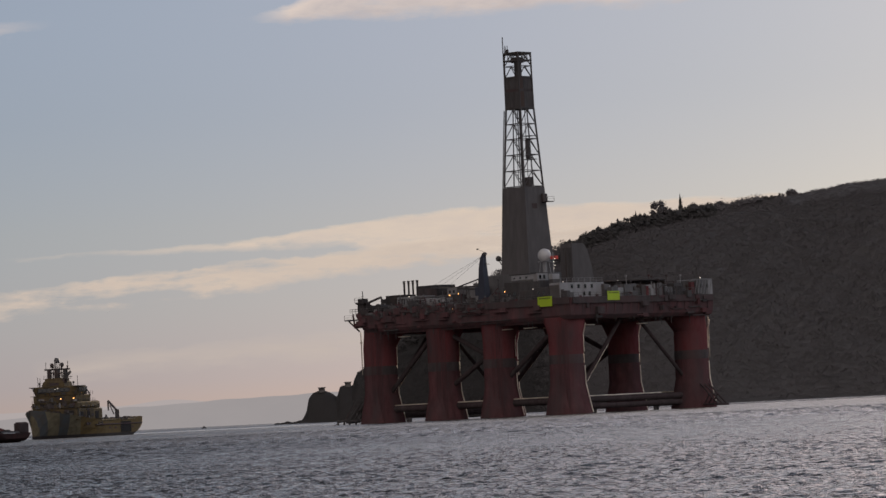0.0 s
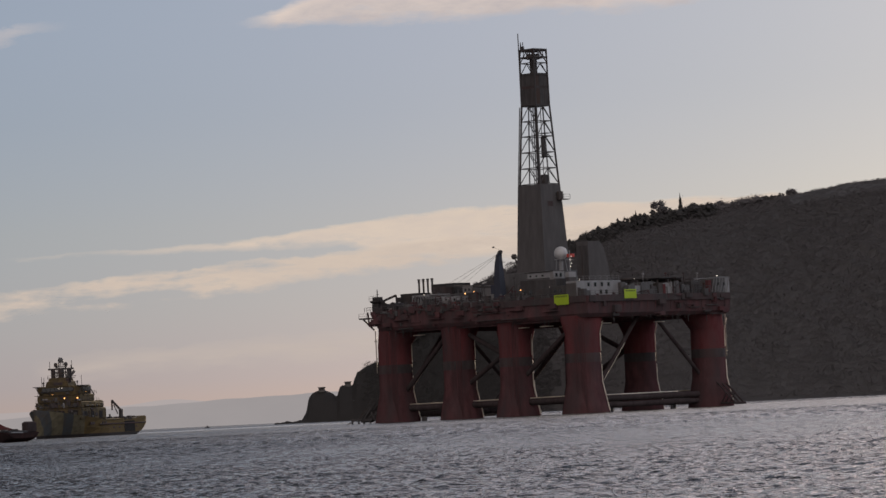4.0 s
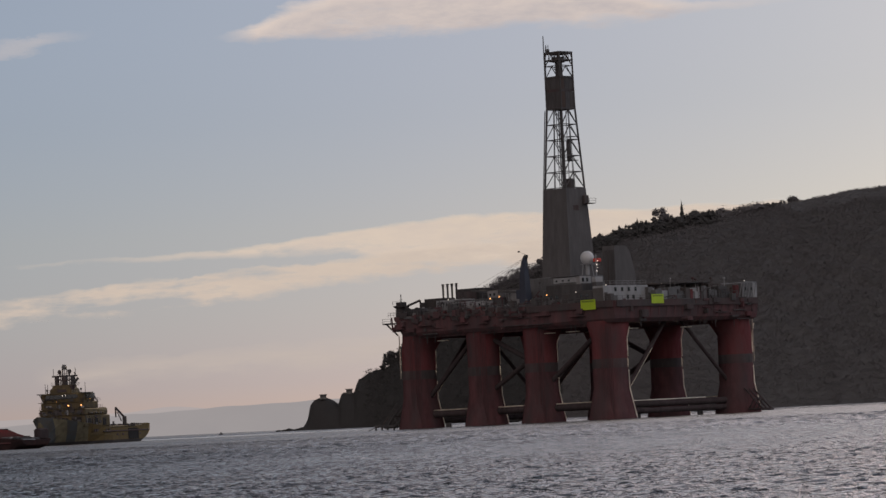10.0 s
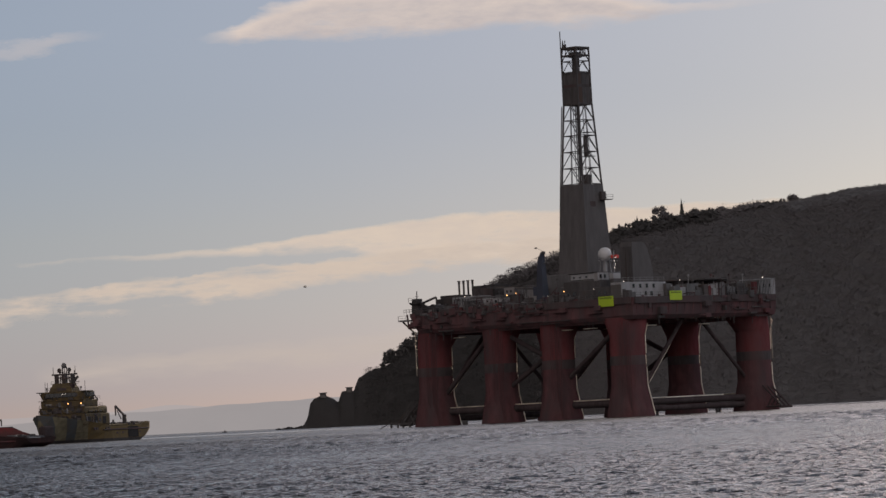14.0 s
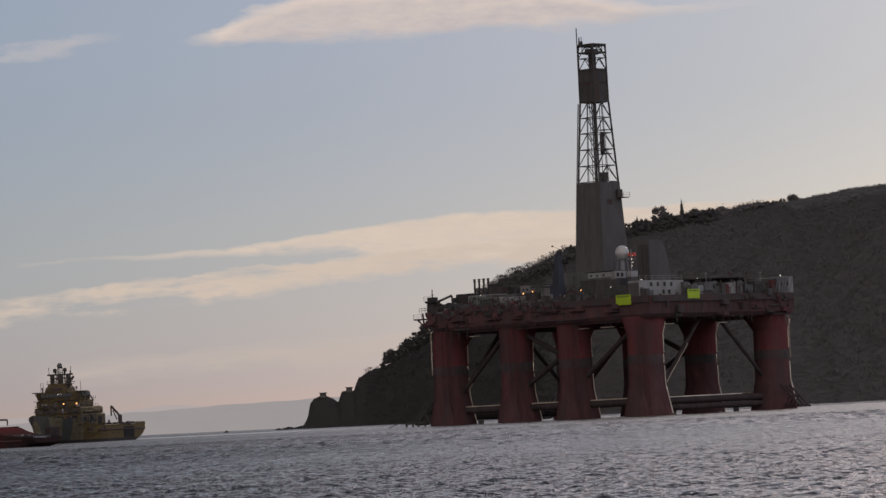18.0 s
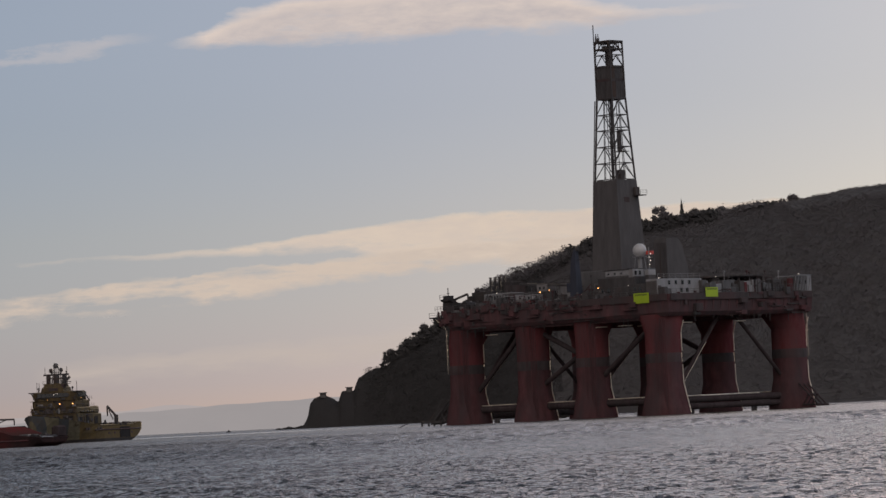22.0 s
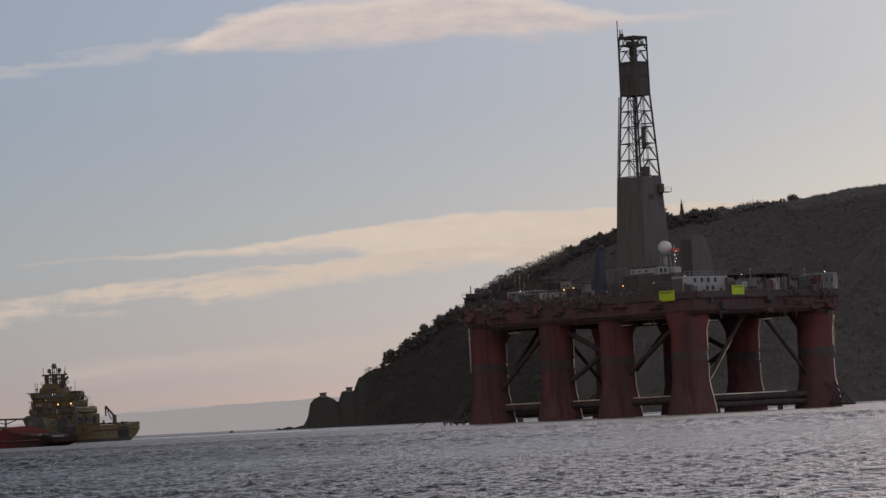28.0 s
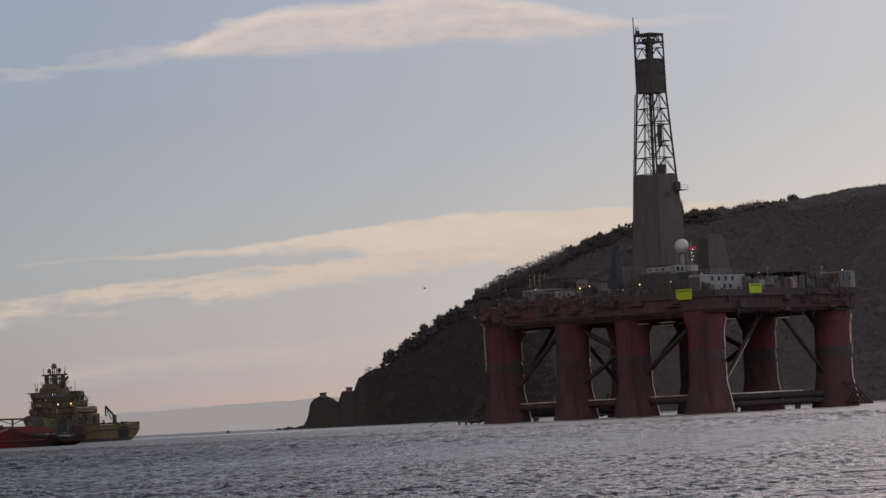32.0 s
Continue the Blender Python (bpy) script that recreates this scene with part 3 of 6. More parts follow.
def cloud_sheet(name, y, x0, x1, z0, z1, under, over, colour, shade, wisp, edge, seed, label, gain=1.0, rightward=0.0, contrast=1.5, crisp=1.05):
    """A far cloud bank on a backdrop sheet; under and over: its lower and upper edge as (share of width, share of height)."""
    m = Mesh()
    m.v, m.f = [(x0, 0, z0), (x1, 0, z0), (x1, 0, z1), (x0, 0, z1)], [(0, 1, 2, 3)]
    mt = bpy.data.materials.new(name + "_vapour")
    mt.use_nodes = True
    n, l = mt.node_tree.nodes, mt.node_tree.links
    n.clear()
    co = n.new("ShaderNodeTexCoord").outputs["Object"]
    sep = n.new("ShaderNodeSeparateXYZ")
    l.new(co, sep.inputs[0])
    u = calc(n, l, "DIVIDE", calc(n, l, "SUBTRACT", sep.outputs[0], x0), x1 - x0)
    v = calc(n, l, "DIVIDE", calc(n, l, "SUBTRACT", sep.outputs[2], z0), z1 - z0)
    st = n.new("ShaderNodeMapping")
    st.inputs["Scale"].default_value = (0.3, 1, 1)
    st.inputs["Location"].default_value = (seed * 13.0, seed * 7.0, 0)
    st.inputs["Rotation"].default_value = (0, radians(-4), 0)
    l.new(co, st.inputs["Vector"])
    big = noise_node(n, l, st.outputs[0], 0.02, 6, 0.6)
    fine = noise_node(n, l, st.outputs[0], 0.075, 8, 0.62)
    off = calc(n, l, "MULTIPLY", calc(n, l, "SUBTRACT", calc(n, l, "MULTIPLY_ADD", fine, 0.5, big), 0.75), wisp)
    vv = calc(n, l, "ADD", v, off)
    lo = ramp(n, l, u, [(a, (b, b, b)) for a, b in under])
    hi = ramp(n, l, u, [(a, (b, b, b)) for a, b in over])
    d0 = calc(n, l, "DIVIDE", calc(n, l, "SUBTRACT", vv, lo), edge, clamp=True)
    d1 = calc(n, l, "DIVIDE", calc(n, l, "SUBTRACT", hi, vv), edge * crisp, clamp=True)
    body = calc(n, l, "MULTIPLY", d0, d1)
    side = calc(n, l, "MULTIPLY", calc(n, l, "MULTIPLY", u, 12, clamp=True), calc(n, l, "MULTIPLY", calc(n, l, "SUBTRACT", 1.0, u), 8, clamp=True))
    st2 = n.new("ShaderNodeMapping")
    st2.inputs["Scale"].default_value = (0.11, 1, 1)
    st2.inputs["Rotation"].default_value = (0, radians(-5), 0)
    st2.inputs["Location"].default_value = (seed * 31.0, 0, seed * 17.0)
    l.new(co, st2.inputs["Vector"])
    streak = noise_node(n, l, st2.outputs[0], 0.045, 7, 0.6)
    lift = calc(n, l, "MULTIPLY_ADD", u, rightward, 0.67 - 1.1 * contrast)
    thick = calc(n, l, "MULTIPLY_ADD", calc(n, l, "ADD", calc(n, l, "MULTIPLY_ADD", calc(n, l, "SUBTRACT", fine, 0.5), 0.7, big), calc(n, l, "MULTIPLY", streak, 1.2)), contrast, lift, clamp=True)
    alpha = calc(n, l, "MULTIPLY", calc(n, l, "MULTIPLY", body, side), calc(n, l, "MULTIPLY", thick, gain), clamp=True)
    em = n.new("ShaderNodeEmission")
    l.new(mix(n, l, ramp(n, l, calc(n, l, "MULTIPLY_ADD", fine, 0.6, calc(n, l, "MULTIPLY", d1, 0.35)), [(0.35, (0, 0, 0)), (0.75, (1, 1, 1))]), colour, shade), em.inputs["Color"])
    tr = n.new("ShaderNodeBsdfTransparent")
    ms = n.new("ShaderNodeMixShader")
    l.new(alpha, ms.inputs[0])
    l.new(tr.outputs[0], ms.inputs[1])
    l.new(em.outputs[0], ms.inputs[2])
    out = n.new("ShaderNodeOutputMaterial")
    l.new(ms.outputs[0], out.inputs["Surface"])
    ob = part(name, m, mt, at=pose(0, y, 0))
    ob.visible_shadow = False
    return tagged(ob, label, "cloud", kind="structure")


cloud_band = cloud_sheet("backdrop_cloud_band", 4830, -640, 640, 100, 300,
                         [(0.017, 0.186), (0.083, 0.207), (0.177, 0.237), (0.259, 0.274), (0.298, 0.314), (0.353, 0.36), (0.42, 0.391), (0.475, 0.423), (0.524, 0.425), (0.618, 0.423), (0.782, 0.424), (0.947, 0.424)],
                         [(0.018, 0.375), (0.084, 0.393), (0.123, 0.405), (0.178, 0.458), (0.233, 0.486), (0.316, 0.505), (0.377, 0.525), (0.454, 0.564), (0.537, 0.608), (0.619, 0.616), (0.784, 0.617), (0.949, 0.599)],
                         (0.665, 0.555, 0.45), (0.57, 0.49, 0.425), 0.20, 0.06, 3, "long low bank of warm cream cloud streaks", 1.15, 0.35, 3.0, 0.5)
cloud_strand = cloud_sheet("backdrop_cloud_strand", 4835, -640, 640, 100, 300,
                           [(0.019, 0.559), (0.085, 0.566), (0.179, 0.575), (0.289, 0.582), (0.355, 0.572), (0.399, 0.575), (0.453, 0.505), (0.508, 0.459), (0.618, 0.442), (0.783, 0.477), (0.948, 0.495)],
                           [(0.019, 0.58), (0.085, 0.598), (0.179, 0.613), (0.289, 0.642), (0.345, 0.673), (0.4, 0.716), (0.455, 0.755), (0.511, 0.793), (0.61, 0.783), (0.678, 0.779), (0.736, 0.789), (0.826, 0.788), (0.879, 0.757), (0.95, 0.636)],
                           (0.70, 0.59, 0.475), (0.60, 0.52, 0.455), 0.10, 0.045, 5, "thin upper strand of warm cream cloud with a crisp top", 1.0, 1.15, 3.0, 0.55)
cloud_high = cloud_sheet("backdrop_cloud", 4860, -760, 640, 380, 660,
                         [(0.285, 0.34), (0.297, 0.333), (0.327, 0.308), (0.357, 0.32), (0.408, 0.295), (0.458, 0.288), (0.509, 0.288), (0.56, 0.308), (0.611, 0.3), (0.661, 0.3), (0.712, 0.321), (0.748, 0.342), (0.788, 0.358), (0.829, 0.37), (0.852, 0.377)],
                         [(0.285, 0.35), (0.297, 0.375), (0.328, 0.432), (0.359, 0.488), (0.4, 0.521), (0.461, 0.541), (0.512, 0.564), (0.563, 0.567), (0.613, 0.534), (0.643, 0.501), (0.683, 0.44), (0.723, 0.412), (0.764, 0.412), (0.814, 0.394), (0.852, 0.387)],
                         (0.72, 0.62, 0.55), (0.50, 0.46, 0.46), 0.15, 0.085, 1, "drifting pale cream lens-shaped cloud", 2.2, 0.0, 1.1, 0.9)
cloud_wisp = cloud_sheet("backdrop_cloud_wisp", 4865, -860, -260, 380, 560,
                         [(0.136, 0.483), (0.289, 0.465), (0.408, 0.453), (0.526, 0.449), (0.644, 0.445), (0.763, 0.469), (0.882, 0.505), (0.953, 0.537), (1.0, 0.56)],
                         [(0.137, 0.569), (0.291, 0.576), (0.409, 0.58), (0.528, 0.576), (0.646, 0.568), (0.765, 0.592), (0.884, 0.643), (0.955, 0.655)],
                         (0.60, 0.54, 0.52), (0.50, 0.47, 0.47), 0.34, 0.12, 4, "thin drifting wisp trailing from the pale cloud", 1.5, 0.1, 3.2)

cloud_low = cloud_sheet("backdrop_low_cloud", 4845, -520, 60, 40, 150,
                        [(0.0, 0.18), (0.3, 0.24), (0.6, 0.3), (1, 0.36)], [(0.0, 0.5), (0.3, 0.6), (0.6, 0.66), (1, 0.7)],
                        (0.57, 0.49, 0.42), (0.50, 0.44, 0.40), 0.4, 0.16, 7, "thin pale stratus streaks low over the coast", 0.8)
# ---- drilling rig: eight columns, box deck, derrick; its own x runs along the long side, y away across it ----
COLX, COLY = (-32.2, -9.9, 9.2, 32.9), (-21.8, 22.8)


def superring(x, y, z, r, n=36, e=2.3):
    out = []
    for i in range(n):
        a = 6.28318 * (i + 0.5) / n
        c, s = math.cos(a), math.sin(a)
        out.append((x + 0.97 * r * math.copysign(abs(c) ** (2 / e), c), y + 0.97 * r * math.copysign(abs(s) ** (2 / e), s), z))
    return out


def railing(length, h=1.1):
    m = Mesh()
    k = max(2, int(length / 2.0) + 1)
    for i in range(k):
        x = -length / 2 + length * i / (k - 1)
        m.bar((x, 0, 0), (x, 0, h), 0.07, 0.07)
    for z in (h * 0.5, h):
        m.bar((-length / 2, 0, z), (length / 2, 0, z), 0.06, 0.06)
    return m


def build_rig():
    rig = thing("drilling_rig", "dark red semi-submersible drilling rig with a grey derrick, under tow", "oil rig")
    # columns
    for j, y in enumerate(COLY):
        for i, x in enumerate(COLX):
            k = 1.0 if i in (0, 3) else 0.94
            m = Mesh().rings([superring(0, 0, z, r * k) for z, r in ((-6, 6.0), (-0.5, 5.75), (3.6, 4.95), (7.25, 4.22), (7.35, 4.2), (12.2, 4.16))])
            dx, dy = {(3, 0): (-0.7, -0.8), (2, 1): (1.2, 0)}.get((i, j), (0, 0))
            col = part("column", m, DARKRED, rig, at=pose(x + dx, y + dy, 0), smooth=True)
            m = Mesh().rings([superring(0, 0, z, r * k) for z, r in ((12.2, 4.16), (12.4, 4.2), (14.2, 4.2), (14.4, 4.16))])
            part("band", m, SOOT, col, "black band round the column", smooth=True)
            m = Mesh().rings([superring(((r - 4.12) if i == 0 else (4.12 - r) if i == 3 else 0), (r - 4.12) * (1 if j == 0 else -1), z, r * k) for z, r in ((14.4, 4.13), (19.15, 4.12), (19.25, 4.14), (22.3, 4.95), (22.4, 4.97), (23.4, 5.05))])
            part("column_head", m, RED, col, "", smooth=True)
            m = Mesh()
            ly = -1 if j == 0 else 1
            for s in (-0.3, 0.3):
                m.bar((1.6 + s, ly * 4.35 * k, 3.5), (1.6 + s, ly * 4.35 * k, 22.5), 0.08, 0.08)
            for q in range(24):
                m.bar((1.3, ly * 4.35 * k, 4 + 0.78 * q), (1.9, ly * 4.35 * k, 4 + 0.78 * q), 0.05, 0.05)
            part("ladder", m, DARKRED, col)
            for q in range(4 if j == 0 else 0):
                m = Mesh()
                m.tube((2.6 + 0.55 * q, ly * 3.9 * k, -1), (2.6 + 0.55 * q, ly * 3.9 * k, 22.6), 0.1, n=6)
                part("riser_pipe", m, DARKRED, col)
            # thin pipe added on the sunward edge for its lit rim, broken at the band
            ca, sa2 = math.cos(radians(46)), math.sin(radians(46))
            e0 = superring(0, 0, 0, 1.0, 72)
            rim = max(px * ca + py * sa2 for px, py, pz in e0)
            at = lambda z, r: (ca * (r * k * rim + 0.06), sa2 * (r * k * rim + 0.06), z)
            for q, runs in enumerate((((0.4, 5.6), (3.6, 4.95), (7.3, 4.22), (11.6, 4.16)), ((14.8, 4.14), (19.2, 4.14)), ((19.3, 4.2), (21.9, 4.85)))):
                m = Mesh()
                for (z0, r0), (z1, r1) in zip(runs[:-1], runs[1:]):
                    m.tube(at(z0, r0), at(z1, r1), (0.15, 0.15, 0.11)[q], n=8)
                part("service_pipe", m, BRIGHTSTEEL, col, "bright pipe added for the sunlit rim of the column")
    # bright pipes added outside the two end columns for their pale rim lines
    for x, y in ((COLX[0] - 3.2, COLY[0] - 3.3), (COLX[3] + 3.2, COLY[1] + 3.3)):
        part("service_pipe", Mesh().tube((x, y, 12.5), (x, y, 23.2), 0.13, n=10), GALVANISED, rig, smooth=True)
        part("pipe_clamp", Mesh().box(x, y, 20.4, 0.5, 0.5, 0.3, bev=0.04), GALVANISED, rig)
    # low horizontal braces, each with a bright pipe added for its sunlit top
    for y in COLY:
        for a, b in zip(COLX[:-1], COLX[1:]):
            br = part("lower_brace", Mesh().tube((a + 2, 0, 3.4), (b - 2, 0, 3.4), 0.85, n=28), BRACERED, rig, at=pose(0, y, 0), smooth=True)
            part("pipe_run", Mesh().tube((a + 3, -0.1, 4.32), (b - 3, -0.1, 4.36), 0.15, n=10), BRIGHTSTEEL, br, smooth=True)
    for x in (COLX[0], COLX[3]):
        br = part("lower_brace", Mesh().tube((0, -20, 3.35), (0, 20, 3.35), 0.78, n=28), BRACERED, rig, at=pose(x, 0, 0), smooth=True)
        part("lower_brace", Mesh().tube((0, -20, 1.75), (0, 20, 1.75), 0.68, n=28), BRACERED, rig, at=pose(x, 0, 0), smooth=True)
        part("pipe_run", Mesh().tube((0.1, -17.5, 4.2), (0.1, 10.5, 4.24), 0.15, n=10), BRIGHTSTEEL, br, smooth=True)
    # pontoons awash below the columns
    for y in COLY:
        part("pontoon", Mesh().box(0, 0, -9.0, 92, 13, 6.8, bev=2.0), DARKRED, rig, at=pose(0, y, 0))
    # diagonal braces
    X0, X1, X2, X3 = COLX

    def brace(p, q, r, lit):
        """A round diagonal, with a bright pipe added for the sunlit edge of its lower part."""
        p, q = Vector(p), Vector(q)
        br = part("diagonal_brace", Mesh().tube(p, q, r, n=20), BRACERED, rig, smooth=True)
        off = Vector((0.72, 0.69, -0.25)).normalized() * (r + 0.03)
        part("conduit", Mesh().tube(p.lerp(q, lit[0]) + off, p.lerp(q, lit[1]) + off, 0.065, n=6), BRIGHTSTEEL, br, "bright pipe added for the brace's sunlit edge")

    for y in COLY:
        brace((X0 + 2.6, y, 7.0), (X1 - 2.0, y, 22.4), 0.6, (0.03, 0.75))
        brace((X2 - 2.6, y, 14.8), (X1 + 2.0, y, 21.6), 0.6, (0.45, 0.95))
        brace((X1 + 2.4, y, 8.3), (X2 - 2.6, y, 15.9), 0.6, (0.08, 0.95))
    brace((X2 + 2.2, COLY[0], 9.2), (X3 - 2.4, COLY[0], 22.4), 0.6, (0.05, 0.8))
    brace((X3, -19.4, 5.6), (X3, -2.4, 23.6), 0.5, (0.12, 0.62))
    brace((X0, -19.4, 5.6), (X0, -2.4, 23.6), 0.5, (0.12, 0.62))
    for x in (X0, X3):
        brace((x, 19.6, 7.9), (x, 2.4, 23.6), 0.45, (0.72, 0.95))
    # box deck
    deck = part("deck_box", Mesh().rings([[((hx if sx > 0 else -hl) + cx, sy * hy + cy, z) for sx, sy, cx, cy in ((1, -1, 0, 0), (1, 1, 0, 0), (-1, 1, 0, 0), (-1, -1, 0, 2.6), (-1, -1, 2.6, 0))] for z, hx, hl, hy in ((22.9, 36.8, 35.2, 25.7), (23.8, 37.6, 35.9, 26.3), (27.4, 38.0, 38.2, 26.4), (28.0, 38.0, 38.2, 26.4))]), DECKRED, rig)
    # stiffeners, recesses and doors along the sides
    rng = random.Random(4)
    for s in range(26):
        x = -36.4 + s * 2.9
        part("stiffener", Mesh().bar((x, -26.1, 24.3), (x, -26.5, 27.9), 0.22, 0.4), DECKRED, deck)
    for s in range(18):
        y = -25 + s * 2.9
        part("stiffener", Mesh().bar((37.6, y, 24.3), (38.1, y, 27.9), 0.4, 0.22), DECKRED, deck)
    for s in range(7):
        x = -34 + s * 9.6 + rng.random() * 3
        part("side_platform", Mesh().box(x, -26.9, 24.6 + rng.random() * 1.5, 2.5 + 3 * rng.random(), 1.1, 0.2), DECKRED, deck)
        part("side_locker", Mesh().box(x + 1, -26.8, 25.4, 1.2 + rng.random(), 0.9, 1.2), DECKRED, deck)
    for s in range(6):
        x = -30 + s * 11.0
        part("under_girder", Mesh().box(x, 0, 22.2, 0.9, 44, 0.9), DARKRED, deck)
    for y in (-24.5, 24.5):
        part("under_girder", Mesh().box(0, y, 22.3, 58, 0.8, 0.8), DECKRED, deck)
    for x, y, w in ((-21.5, -23.6, 3.6), (13.5, -23.6, 4.4), (21.5, -23.4, 4.0), (17.0, -12, 3.0)):
        part("under_walkway", Mesh().box(x, y, 21.3, w, 0.9, 0.2), BRIGHTSTEEL, deck)
    for y in (-16.4, 3.0):
        part("under_walkway", Mesh().box(34.4, y, 21.3, 0.9, 3.4, 0.2), BRIGHTSTEEL, deck)
    # boxes, pipes and walkways hung along the two outer sides
    for s in range(110):
        side = s % 5 < 3
        u, z = rng.random(), 22.9 + 4.6 * rng.random()
        w, h, d = 0.4 + 2.2 * rng.random() ** 2, 0.3 + 1.6 * rng.random() ** 2, 0.3 + 0.9 * rng.random()
        mt = (SOOT, DECKRED, SOOT, DARKRED, DECKRED, SOOT, DARKSTEEL)[s % 7]
        off = 0.5 * max(0, 24.0 - z) + 0.05
        if (side and 15 < -36 + 73 * u < 36) or (not side and -15 < -25 + 50 * u < -6):
            continue
        if side:
            x, y = -36 + 73 * u, -26.3 + off - d / 2
            if s % 4:
                part("side_gear", Mesh().box(x, y, z, w, d, h, bev=0.05), mt, deck)
            else:
                part("side_pipe", Mesh().tube((x, y, z), (x + 2 + 7 * rng.random(), y, z), 0.1 + 0.08 * rng.random(), n=6), mt, deck)
        else:
            x, y = 37.9 - off + d / 2, -25 + 50 * u
            if s % 4:
                part("side_gear", Mesh().box(x, y, z, d, w, h, bev=0.05), mt, deck)
            else:
                part("side_pipe", Mesh().tube((x, y - 3, z), (x, y + 3 * rng.random(), z), 0.1 + 0.08 * rng.random(), n=6), mt, deck)
    for s in range(130):
        w, h = 0.5 + 2.4 * rng.random() ** 2, 0.4 + 1.0 * rng.random()
        z = 26.3 + 1.2 * rng.random()
        mt = (SOOT, DARKSTEEL, SOOT, SOOT, DARKSTEEL, MIDGREY, DARKRED)[s % 7]
        if s % 5 < 3:
            x = -33 + 70 * rng.random()
            if not 25 < x < 36:
                part("edge_gear", Mesh().box(x, -26.55, z, w, 0.4, h, bev=0.04), mt, deck)
        else:
            y = -25 + 50 * rng.random()
            if not -15 < y < -6:
                part("edge_gear", Mesh().box(38.15, y, z, 0.4, w, h, bev=0.04), mt, deck)
    for s in range(40):
        x, y = (-34 + 68 * rng.random(), -25.6) if s % 2 else (37.0, -24 + 48 * rng.random())
        part("drain_pipe", Mesh().tube((x, y, 20.8 + 2 * rng.random()), (x, y, 25.0), 0.09, n=5), DARKSTEEL, deck)
    part("bulwark", Mesh().box(38.22, 0, 26.5, 0.3, 52, 1.6, bev=0.05), SOOT, deck, "sooty bulwark strip")
    part("bulwark", Mesh().box(23.5, -26.62, 26.5, 28, 0.3, 1.6, bev=0.05), SOOT, deck, "sooty bulwark strip")
    # deck edge railings
    for k in range(12):
        part("railing", railing(6.0), MIDGREY, deck, at=pose(-34.8 + k * 6.3, -26.2, 28.0))
        part("railing", railing(6.0), MIDGREY, deck, at=pose(-34.8 + k * 6.3, 26.2, 28.0))
    for k in range(8):
        part("railing", railing(6.0), MIDGREY, deck, at=pose(37.8, -22.4 + k * 6.4, 28.0, 0, 0, 90))
        part("railing", railing(6.0), MIDGREY, deck, at=pose(-37.8, -22.4 + k * 6.4, 28.0, 0, 0, 90))
    derrick(rig)
    topsides(rig)
    return rig


